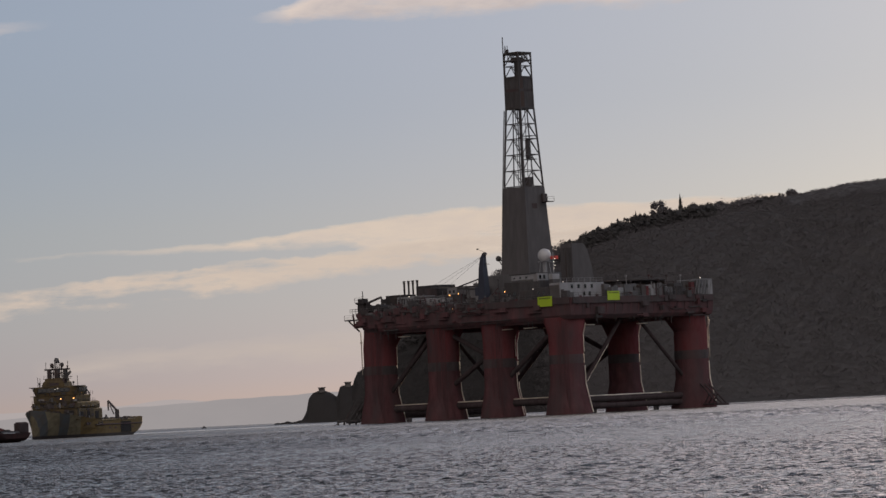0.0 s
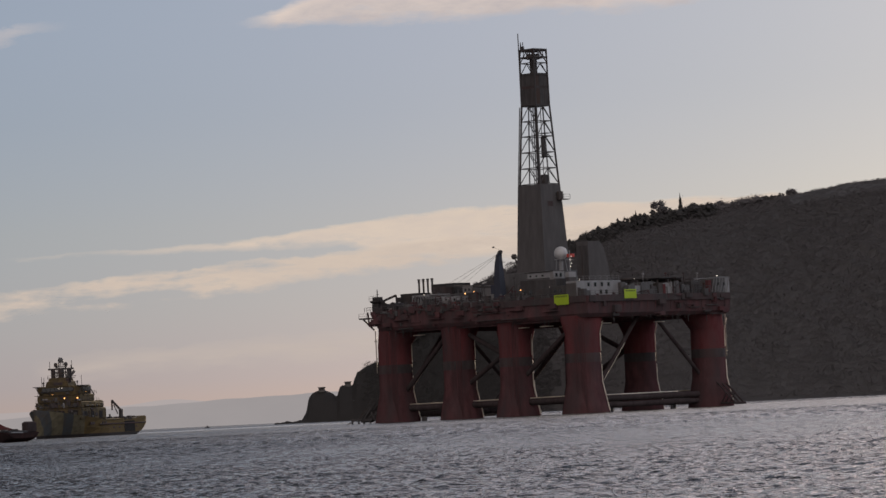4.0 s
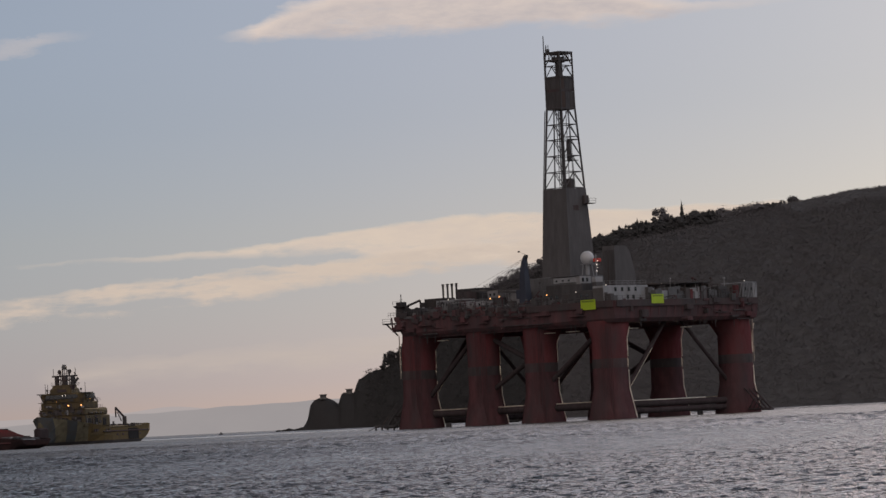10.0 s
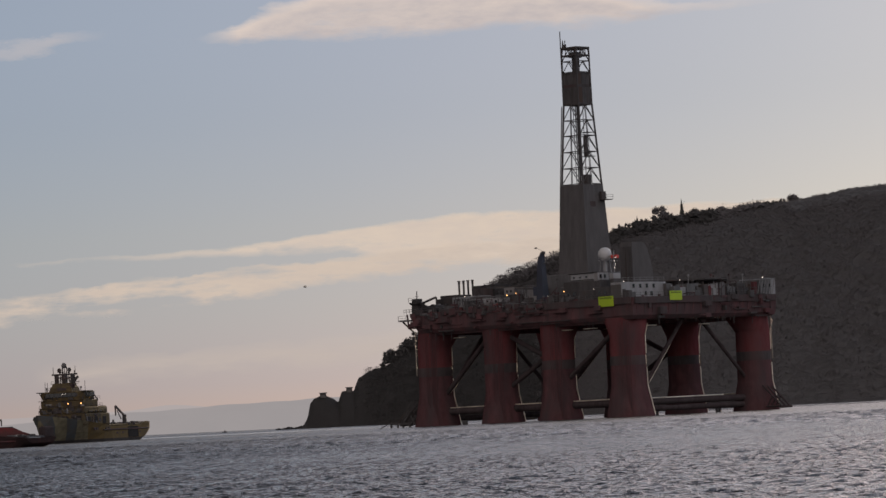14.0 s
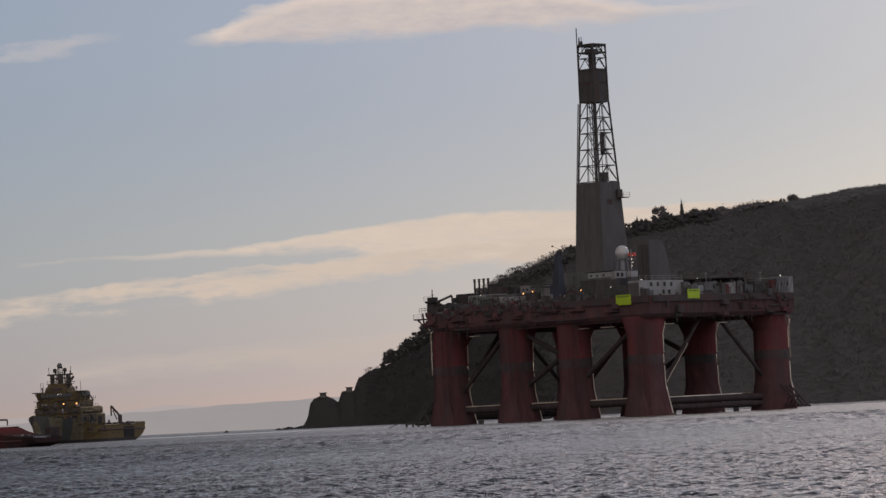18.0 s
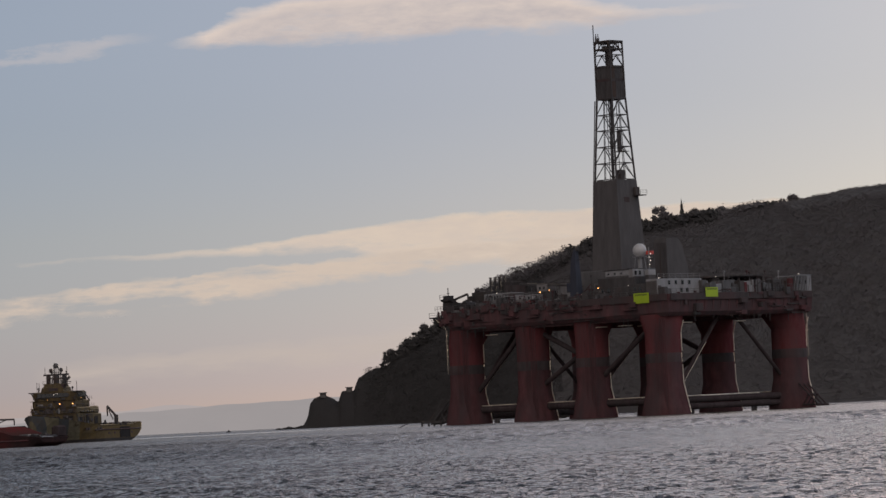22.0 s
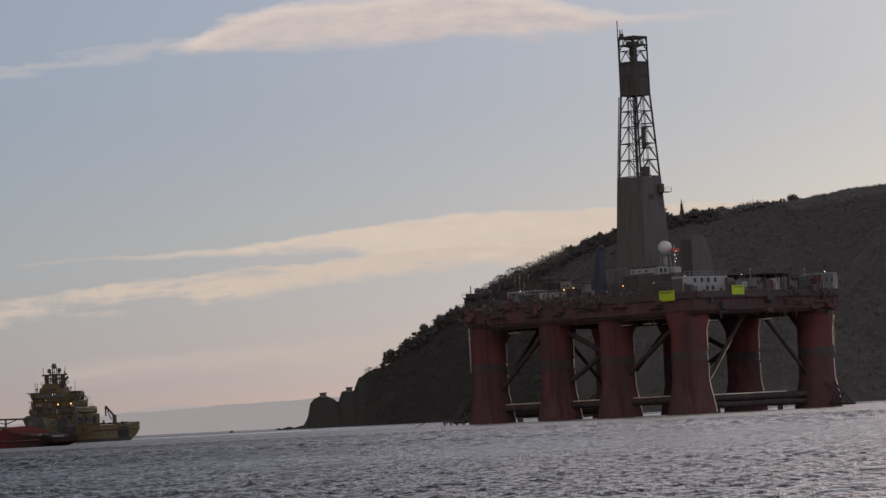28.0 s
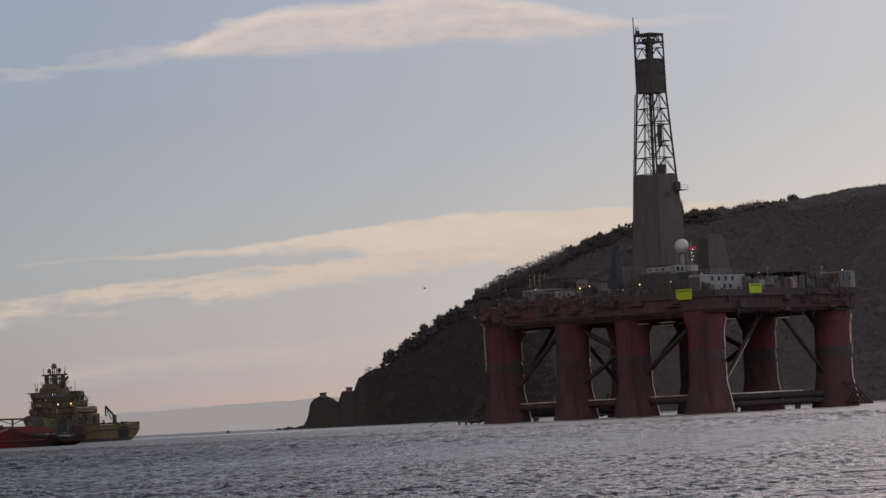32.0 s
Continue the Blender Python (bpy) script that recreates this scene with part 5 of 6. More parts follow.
    # lime tarpaulin signs with a line of lettering too small to read
    for at, w, h2 in ((pose(29.9, -26.85, 26.2), 4.7, 2.4), (pose(38.45, -11.5, 27.1, 0, 0, 90), 4.4, 2.2)):
        s = P("banner", Mesh().box(0, 0, 0, w, 0.08, h2, bev=0.02), LIME, "fluorescent lime banner with a line of lettering", at)
        for i in range(9):
            part("lettering", Mesh().box(-w * 0.36 + i * w * 0.09, -0.06, h2 * 0.74, w * 0.06, 0.03, h2 * 0.17, bev=0.005), LIMETEXT, s)
    # lamps
    for x, y, z, mt, r0 in ((-4.6, -24.0, 30.8, LAMP_ORANGE, 0.26), (-1.6, -24.0, 31.1, LAMP_ORANGE, 0.2), (-1.4, -26.6, 27.5, LAMP_ORANGE, 0.2), (14.3, -24.2, 30.6, LAMP_ORANGE, 0.22), (-20.5, -22.2, 31.4, LAMP_WHITE, 0.16), (-13.0, -22.2, 30.0, LAMP_WHITE, 0.13), (8.9, -24, 29.6, LAMP_WHITE, 0.16), (10.4, -24, 29.3, LAMP_WHITE, 0.13),
                           (36.5, 23.4, 32.3, LAMP_WHITE, 0.2), (29.6, -19.8, 32.1, LAMP_WHITE, 0.14), (36.0, -7.0, 31.9, LAMP_WHITE, 0.13), (37.9, 26.0, 27.0, LAMP_ORANGE, 0.12), (37.9, 17.0, 27.3, LAMP_ORANGE, 0.12), (24.0, -24.4, 30.7, LAMP_WHITE, 0.13)):
        P("deck_lamp", Mesh().ball(x, y, z, r0 * 0.62, 8, 6), mt)
    # mooring floats between the columns
    for x, y in ((32.4, 9.6), (32.6, 8.3), (32.4, -13.4), (32.2, -14.4), (-22.0, -22.3), (-23.0, -22.2)):
        P("mooring_float", Mesh().tube((x, y, -0.4), (x, y, 0.7), 0.38, n=10).ball(x, y, 0.8, 0.4, 10, 7), DARKSTEEL)
    # low landing by the seaward corner
    l2 = P("boat_landing", Mesh().box(-42.5, -22.6, 0.7, 7.5, 4.0, 0.55), DARKSTEEL)
    for q in range(4):
        part("landing_post", Mesh().bar((-46 + 2.1 * q + 0.3 * (q % 2), -24.4, -0.6), (-45.8 + 2.1 * q, -24.4, 1.3), 0.35, 0.35), DARKSTEEL, l2)
    for q in range(4):
        part("landing_stair", Mesh().bar((-44.5 + 0.9 * q, -23.4, 1.2), (-39.4 + 0.7 * q, -23.4, 6.4), 0.18, 0.22), DARKSTEEL, l2)
    for q in range(5):
        part("stair_rung", Mesh().bar((-43.5 + 1.0 * q, -23.4, 2.2 + q), (-41.6 + 0.9 * q, -23.4, 1.9 + q), 0.12, 0.12), DARKSTEEL, l2)
    # lattice anchor racks at the waterline corners
    for sx, sy in ((-1, -1), (1, 1), (-1, 1)):
        x, y = sx * 37.0, sy * 22.3
        mt = BRACERED if sx > 0 else DARKSTEEL
        rack = P("anchor_rack", Mesh().tube((x + sx * 5.6, y - 2.2, 0.6), (x + sx * 5.6, y + 2.2, 0.6), 0.3, n=6), mt)
        part("rack_bar", Mesh().tube((x + sx * 2.8, y - 2, 3.3), (x + sx * 2.8, y + 2, 3.3), 0.2, n=6), mt, rack)
        for q in (-1.6, 0, 1.6):
            part("rack_bar", Mesh().tube((x, y + q, 6.0), (x + sx * 5.6, y + q, 0.6), 0.2, n=6), mt, rack)
            part("rack_bar", Mesh().tube((x - sx * 1.5, y + q, 0.9), (x + sx * 5.8, y + q, 0.7), 0.22, n=6), mt, rack)
            part("rack_bar", Mesh().tube((x + sx * 2.8, y + q, 3.2), (x + sx * 1.2, y + q, 0.9), 0.16, n=6), mt, rack)


rig = build_rig()


# ---- ships ----
def hull_mesh(stations, bulge=0.25):
    """Stations along x: (x, half beam at deck, half beam at the waterline, deck height, keel depth)."""
    m = Mesh()
    rings = []
    for x, bd, bw, zd, zk in stations:
        low = max(0.0, -zk)
        right = [(x, -0.12, -zk), (x, -bw * 0.75, low - max(zk, 0) * 0.8), (x, -bw, low + 0.1 * (low > 0)), (x, -(bw + (bd - bw) * 0.55), max(zd * 0.5, low + 0.4)), (x, -bd, zd), (x, -bd + 0.15, zd)]
        left = [(px, -py, pz) for px, py, pz in reversed(right)]
        rings.append(right + left)
    return m.rings(rings)


def striped_hull():
    m, n, l, p = nodes_of("striped_hull_paint")
    co = n.new("ShaderNodeTexCoord").outputs["Object"]
    sep = n.new("ShaderNodeSeparateXYZ")
    l.new(co, sep.inputs[0])
    u = calc(n, l, "DIVIDE", calc(n, l, "ADD", calc(n, l, "MULTIPLY_ADD", sep.outputs[2], -0.45, sep.outputs[0]), 40.0), 80.0)
    r = n.new("ShaderNodeValToRGB")
    r.color_ramp.interpolation = "CONSTANT"
    pale, slate = (0.145, 0.13, 0.088), (0.064, 0.07, 0.076)
    stops = [(0.628, pale), (0.685, slate), (0.729, pale), (0.778, slate), (0.818, (0.125, 0.108, 0.07)), (0.845, (0.10, 0.08, 0.05))]
    r.color_ramp.elements[0].color = (0.125, 0.086, 0.036, 1)
    r.color_ramp.elements[1].color = (0.11, 0.09, 0.06, 1)
    for pp, c in stops:
        r.color_ramp.elements.new(pp).color = (*c, 1)
    l.new(u, r.inputs["Fac"])
    a = noise_node(n, l, co, 0.5, 6, 0.65)
    grime = mix(n, l, ramp(n, l, a, [(0.42, (0, 0, 0)), (0.72, (0.8, 0.8, 0.8))]), r.outputs["Color"], (0.07, 0.055, 0.04))
    boot = calc(n, l, "LESS_THAN", sep.outputs[2], 0.9)
    l.new(mix(n, l, boot, grime, (0.035, 0.03, 0.03)), p.inputs["Base Color"])
    p.inputs["Specular IOR Level"].default_value = 0.12
    p.inputs["Roughness"].default_value = 0.7
    return m


def build_yellow_ship():
    s = thing("anchor_handler", "ochre yellow anchor handling ship with striped bow panels and deck lights", "ship")
    st = [(-35.4, 8.9, 8.7, 5.0, -3.9), (-35.0, 9.05, 8.9, 5.5, -3.2), (-33.2, 9.1, 9.0, 5.7, -2.2), (-30.6, 9.1, 9.05, 5.5, -1.2), (-27.5, 9.08, 9.05, 5.0, -0.4), (-24, 9.06, 9.04, 4.7, 3), (-2, 9, 9, 4.6, 5), (4, 9, 8.2, 5.3, 5), (14, 9, 6.1, 6.0, 5), (22, 7.8, 3.4, 6.8, 5), (29, 5.6, 1.3, 7.6, 5), (34, 3.2, 0.6, 8.2, 4.5), (36.8, 1.2, 0.2, 8.6, 2.5), (37.4, 0.4, 0.1, 8.7, 0.5)]
    hull = part("hull", hull_mesh(st), striped_hull(), s)
    P = lambda name, m, mt, label="", at=None: part(name, m, mt, s, label, at=at)
    part("rubbing_strake", Mesh().box(-14, -9.1, 3.4, 40, 0.35, 0.4).box(-14, 9.1, 3.4, 40, 0.35, 0.4), SOOT, hull)
    for k in range(5):
        part("freeing_port", Mesh().box(-26 + 5 * k, 9.02, 2.2, 1.6, 0.12, 0.6), SOOT, hull)
    for x, z in ((13.0, 3.6), (11.0, 3.6), (3.0, 3.5), (0.6, 3.6)):
        part("hawse_port", Mesh().box(x, 8.92, z, 1.3, 0.3, 0.8), SOOT, hull)
    # deckhouse, tier by tier
    made_before = set(s.children)
    t1 = P("deckhouse", Mesh().box(3, 0, 5.2, 22, 16.2, 3.6, bev=0.3), YELLOW)
    # a flat dark strip paints the shade along the house front
    part("front_shadow_deck", Mesh().box(14.06, 2.2, 5.4, 0.1, 8.4, 1.2), OPENING_SHADE, t1)
    for y, w in ((-4.6, 2.6), (0.6, 3.4), (5.4, 3.4)):
        part("opening", Mesh().box(14.02, y, 5.6, 0.16, w, 2.6, bev=0.05), OPENING_SHADE, t1, "flat dark plate painted as an arched opening")
    for x in (10, 4, -3):
        part("opening", Mesh().box(x, 8.12, 5.6, 3.0, 0.12, 2.2), OPENING_SHADE, t1)
    t2 = P("deckhouse", Mesh().box(3.5, 0, 8.8, 18, 15.6, 2.0, bev=0.25).box(6, 0, 10.8, 13, 14.4, 2.2, bev=0.25), YELLOW)
    windows(t2, 12.54, 0, 9.5, 6, 2.4, 0.8, 0.7, 90)
    part("side_intake", Mesh().box(-2.4, 6.8, 8.7, 8, 2.4, 1.7, bev=0.3), YELLOW, t2)
    part("funnel", Mesh().box(-6.0, 6.3, 8.8, 2.8, 2.6, 2.2, bev=0.4), YELLOW, t2)
    part("funnel", Mesh().box(-6.0, -6.3, 8.8, 2.8, 2.6, 2.2, bev=0.4), YELLOW, t2)
    w = P("wheelhouse", Mesh().rings([[(8.5 + hx * a, hy * b, z) for a, b in ((1, -0.7), (1, 0.7), (0.6, 1), (-1, 1), (-1, -1), (0.6, -1))] for z, hx, hy in ((13.0, 4.0, 7.0), (14.0, 4.3, 7.4), (15.4, 4.5, 7.6), (15.7, 4.2, 7.4))]), YELLOW, "wheelhouse with a band of dark windows")
    for k in range(7):
        part("window", Mesh().box(0, 0, 0, 1.3, 0.12, 1.15, bev=0.04), GLASS, w, at=pose(12.98, -4.5 + 1.5 * k, 14.1, 0, 0, 90))
    for k in range(3):
        for sgn in (-1, 1):
            part("window", Mesh().box(0, 0, 0, 1.9, 0.12, 1.15, bev=0.04), GLASS, w, at=pose(5.4 + 2.2 * k, sgn * 7.56, 14.1))
    part("window_band", Mesh().box(0, 0, 0, 10.4, 0.1, 1.5, bev=0.03), BLUEGREY, w, at=pose(12.9, 0, 13.95, 0, 0, 90))
    part("window_band", Mesh().box(6.6, 7.5, 13.95, 7.2, 0.1, 1.5, bev=0.03), BLUEGREY, w)
    for sgn in (-1, 1):
        part("wing_brace", Mesh().bar((11.5, sgn * 6.6, 13.2), (11.5, sgn * 7.9, 15.5), 0.2, 0.2).bar((9.0, sgn * 7.0, 12.0), (9.0, sgn * 8.4, 15.4), 0.2, 0.2), DARKSTEEL, w)
        part("wing_roof", Mesh().box(9.5, sgn * 7.6, 15.5, 6, 1.8, 0.25), DARKSTEEL, w)
    top = P("upper_house", Mesh().rings([[(9.5 + sx * hx, sy * hy, z) for sx, sy in ((1, -1), (1, 1), (-1, 1), (-1, -1))] for z, hx, hy in ((15.6, 3.6, 3.9), (17.0, 3.4, 3.5), (17.3, 3.2, 3.0), (18.2, 3.0, 2.8))]), YELLOW)
    part("intake", Mesh().box(13.0, 0.4, 16.0, 0.3, 3.0, 0.8), SOOT, top)
    part("roof_rail", railing(10), DARKSTEEL, w, at=pose(12.4, 0, 15.7, 0, 0, 90))
    for y in (-6.8, -6.0, 6.8):
        P("whip_aerial", Mesh().tube((9, y, 15.6), (9, y, 18.6 + 0.2 * abs(y) - 1.2), 0.08, n=5), DARKSTEEL)
    mast = P("goalpost_mast", Mesh().bar((9, -2.7, 18), (9, -2.7, 20.9), 1.1, 1.1).bar((9, 2.7, 18), (9, 2.7, 20.9), 1.1, 1.1).bar((9, 0, 18), (9, 0, 21.2), 1.5, 1.5).bar((9, -4.3, 20.9), (9, 4.3, 20.9), 0.45, 0.5), DARKSTEEL)
    for y, z, r0 in ((0, 23.6, 0.85), (-1.7, 22.2, 0.68), (1.7, 22.3, 0.68)):
        part("satellite_dome", Mesh().tube((9, y, 20.8), (9, y, z), 0.14, n=6).ball(9, y, z, r0, 12, 8), DARKSTEEL if y else MIDGREY, mast)
    for y, z in ((-3.8, 23.2), (3.7, 23.4), (-0.5, 24.5)):
        part("aerial", Mesh().tube((9, y, 20.7), (9, y, z), 0.09, n=5), DARKSTEEL, mast)
    part("radar_scanner", Mesh().bar((9.8, -1.2, 19.4), (9.8, 1.6, 19.6), 0.3, 0.3).tube((9.5, 0.2, 18), (9.5, 0.2, 19.4), 0.12, n=6), DARKSTEEL, mast)
    part("fire_monitor", Mesh().bar((9, 3.4, 19.0), (9, 4.6, 20.2), 0.6, 0.7).bar((9, 2.2, 18.6), (9, 5.0, 18.6), 0.3, 0.2), DARKSTEEL, mast)
    for x, y, z, r0, mt in ((12.8, 2.3, 11.9, 0.2, LAMP_ORANGE), (12.8, 6.7, 11.9, 0.2, LAMP_ORANGE), (13.1, -1.6, 13.2, 0.06, LAMP_ORANGE), (8.0, 7.8, 13.6, 0.06, LAMP_ORANGE), (13.1, 0.6, 14.9, 0.1, LAMP_WHITE), (13.1, 1.6, 15.0, 0.09, LAMP_WHITE)):
        P("floodlight", Mesh().ball(x, y, z, r0, 10, 8), mt)
    rng = random.Random(12)
    for z, x1, w1 in ((8.8, 13.9, 15), (10.8, 12.4, 15.4), (13.0, 12.4, 14.0)):
        P("tier_rail", railing(w1, 1.0), DARKSTEEL, at=pose(x1 - 0.2, 0, z, 0, 0, 90))
        P("tier_rail", railing(14, 1.0), DARKSTEEL, at=pose(x1 - 8, w1 / 2 + 0.1, z))
    for k in range(8):
        P("life_raft", Mesh().tube((10.0 - 1.9 * k % 12, 8.0, 9.4), (8.8 - 1.9 * k % 12, 8.0, 9.4), 0.3, n=10), DARKSTEEL if k % 2 else YELLOW)
    for k in range(12):
        y = -7.2 + 1.3 * k
        z = (5.6, 9.0, 11.0)[k % 3]
        P("fitting", Mesh().box((14.2, 12.7, 12.65)[k % 3], y, z, 0.35, 0.4 + 0.8 * rng.random(), 0.5 + 1.2 * rng.random(), bev=0.08), (DARKSTEEL, MIDGREY, DARKSTEEL, LIGHTGREY)[k % 4])
    for k in range(70):
        tier = k % 4
        z0, z1, xf, hw = ((5.3, 8.6, 14.1, 7.8), (8.9, 12.8, 12.6, 7.4), (5.3, 8.8, 0, 0), (15.8, 18.0, 12.4, 4.6))[tier]
        w1, h1 = 0.3 + 1.6 * rng.random() ** 2, 0.3 + 1.5 * rng.random() ** 2
        z = z0 + (z1 - z0 - h1) * rng.random()
        mt = (DARKSTEEL, SOOT, SOOT, DARKSTEEL, MIDGREY)[k % 5]
        if tier == 2:
            P("side_fitting", Mesh().box(-6 + 19 * rng.random(), 8.15, z, w1, 0.4, h1, bev=0.05), mt)
        else:
            P("front_fitting", Mesh().box(xf, -hw + 2 * hw * rng.random(), z, 0.35, w1, h1, bev=0.05), mt)
    for k in range(60):
        z = 5.6 + 9.0 * rng.random()
        xf, hw = (14.15, 7.6) if z < 8.5 else (12.75, 7.0) if z < 12.6 else (12.95, 5.2)
        y = -hw + 2 * hw * rng.random()
        if k % 3 == 0:
            P("pipe_drop", Mesh().tube((xf, y, z), (xf, y, z + 0.8 + 1.2 * rng.random()), 0.09, n=6), DARKSTEEL)
        elif k % 3 == 1:
            P("port_light", Mesh().box(xf, y, z, 0.1, 0.5, 0.5, bev=0.03), OPENING_SHADE)
        else:
            P("vent_grille", Mesh().box(xf, y, z, 0.14, 0.6 + 0.9 * rng.random(), 0.35 + 0.5 * rng.random(), bev=0.03), (SOOT, OPENING_SHADE, DARKSTEEL)[k % 9 // 3])
    for z, x1, w1 in ((8.7, 14.2, 16.4), (10.7, 12.9, 15.6), (12.9, 12.9, 15.8)):
        P("tier_ledge", Mesh().box(x1 - 0.6, 0, z, 1.2, w1, 0.16), YELLOW)
    # the recess is only a plate, its shade painted near-black
    part("side_recess", Mesh().box(-20, 9.1, 1.0, 9, 0.1, 3.3), OPENING_SHADE, hull, "flat plate painted as a dark recess in the after hull side")
    for y in (-8.0, 8.0):
        P("exhaust_pipe", Mesh().tube((1.5, y * 0.8, 11.4), (1.5, y * 0.8, 14.2), 0.4, n=10), SOOT)
    for y in (-3.4, 3.4, -1.7, 1.9):
        P("mast_stay", Mesh().bar((9, y, 18.0), (9, y * 0.8, 20.7), 0.14, 0.14), DARKSTEEL)
    for y, z in ((-1.5, 21.6), (1.3, 21.4), (-3.2, 20.2), (3.3, 21.8), (-2.2, 20.0), (2.4, 20.4), (0.6, 23.0), (-0.9, 23.6)):
        P("mast_pole", Mesh().tube((8.6, y, 18.0), (8.6, y, z), 0.13, n=6).box(8.6, y, z - 0.3, 0.35, 0.35, 0.5, bev=0.05), DARKSTEEL)
    P("mast_yard", Mesh().bar((9.2, -3.4, 19.95), (9.2, 3.0, 19.95), 0.2, 0.25).bar((9.2, -2.4, 21.6), (9.2, 2.2, 21.6), 0.14, 0.14), DARKSTEEL)
    P("mast_platform", Mesh().box(9, 0, 19.6, 1.6, 6.4, 0.15), DARKSTEEL)
    P("mast_platform", Mesh().box(9, 0, 18.0, 2.6, 8.6, 0.15), DARKSTEEL)
    P("mast_rail", railing(8.4, 0.9), DARKSTEEL, at=pose(10.2, 0, 18.1, 0, 0, 90))
    P("search_light", Mesh().tube((10.6, -5.6, 15.7), (10.6, -5.6, 16.6), 0.12, n=6).ball(10.6, -5.6, 16.8, 0.35, 10, 7), DARKSTEEL)
    P("search_light", Mesh().tube((10.6, 6.0, 15.7), (10.6, 6.0, 16.6), 0.12, n=6).ball(10.6, 6.0, 16.8, 0.35, 10, 7), DARKSTEEL)
    P("nameboard", Mesh().box(12.58, -4.6, 11.6, 0.1, 2.2, 0.45, bev=0.02), LIGHTGREY)
    P("life_ring_davit", Mesh().bar((6, 7.4, 12.8), (6, 8.6, 14.4), 0.25, 0.25).bar((6, 8.6, 14.4), (4.5, 9.2, 12.6), 0.25, 0.25), DARKSTEEL)
    for o in s.children:
        if o not in made_before:
            o.matrix_basis = pose(5.5, 0, 0) @ o.matrix_basis
    # after deck: bulwarks, crane, winch gear
    P("work_deck", Mesh().box(-18, 0, 4.6, 34, 17, 0.12), WOODDECK)
    for sgn in (-1, 1):
        P("cargo_rail", Mesh().box(-17, sgn * 8.4, 4.6, 34, 0.7, 0.6, bev=0.2), YELLOW)
    for k in range(26):
        x = -33 + 26 * rng.random()
        P("deck_fitting", Mesh().box(x, 5.4 + 3.2 * rng.random(), 4.7, 0.5 + 1.6 * rng.random(), 0.6 + rng.random(), 0.4 + 0.8 * rng.random() ** 2, bev=0.08), (DARKSTEEL, SOOT, DARKSTEEL, YELLOW)[k % 4])
    P("stern_drum", Mesh().tube((-31.4, 4.5, 5.2), (-31.4, 8.2, 5.2), 0.45, n=12), YELLOW)
    P("stern_gate", Mesh().box(-33.4, 0, 4.7, 1.2, 15, 0.7, bev=0.3), YELLOW)
    P("tow_pin", Mesh().tube((-31, 2, 4.6), (-31, 2, 6.6), 0.35, n=8), DARKSTEEL)
    P("tow_pin", Mesh().tube((-31, -2, 4.6), (-31, -2, 6.6), 0.35, n=8), DARKSTEEL)
    P("winch_drum", Mesh().tube((-3, -4, 6.6), (-3, 4, 6.6), 1.8, n=16), DARKSTEEL)
    for x in (-6, -10, -24, -30):
        P("deck_gear", Mesh().box(x, 5.4, 4.7, 2.2, 2.4, 0.7 + 0.08 * abs(x % 5), bev=0.2), DARKSTEEL)
    c = P("deck_crane", Mesh().tube((-18, 7.0, 4.6), (-18, 7.0, 8.0), 0.7, n=12), DARKSTEEL, "dark knuckle-boom deck crane")
    part("crane_arm", Mesh().bar((-18, 7.0, 7.6), (-15.4, 5.0, 10.8), 0.42, 0.6), DARKSTEEL, c)
    part("crane_tip", Mesh().bar((-15.4, 5.0, 10.8), (-16.0, 4.8, 7.8), 0.35, 0.45), DARKSTEEL, c)
    part("crane_ram", Mesh().tube((-17.2, 6.2, 6.6), (-15.9, 5.4, 9.4), 0.2, n=6), LIGHTGREY, c)
    return s


def tug_hull():
    m, n, l, p = nodes_of("tug_hull_paint")
    co = n.new("ShaderNodeTexCoord").outputs["Object"]
    sep = n.new("ShaderNodeSeparateXYZ")
    l.new(co, sep.inputs[0])
    u = calc(n, l, "DIVIDE", calc(n, l, "ADD", calc(n, l, "MULTIPLY_ADD", sep.outputs[2], 0.0, sep.outputs[0]), 32.0), 64.0)
    r = ramp(n, l, u, [(0.0, (0.03, 0.022, 0.023)), (0.12, (0.036, 0.024, 0.025)), (0.17, (0.075, 0.024, 0.025)), (0.22, (0.12, 0.024, 0.025)), (1.0, (0.135, 0.027, 0.028))])
    a = noise_node(n, l, co, 0.6, 6, 0.65)
    l.new(mix(n, l, ramp(n, l, a, [(0.42, (0, 0, 0)), (0.66, (0.85, 0.85, 0.85))]), r, (0.05, 0.028, 0.027)), p.inputs["Base Color"])
    p.inputs["Roughness"].default_value = 0.75
    p.inputs["Specular IOR Level"].default_value = 0.0
    return m


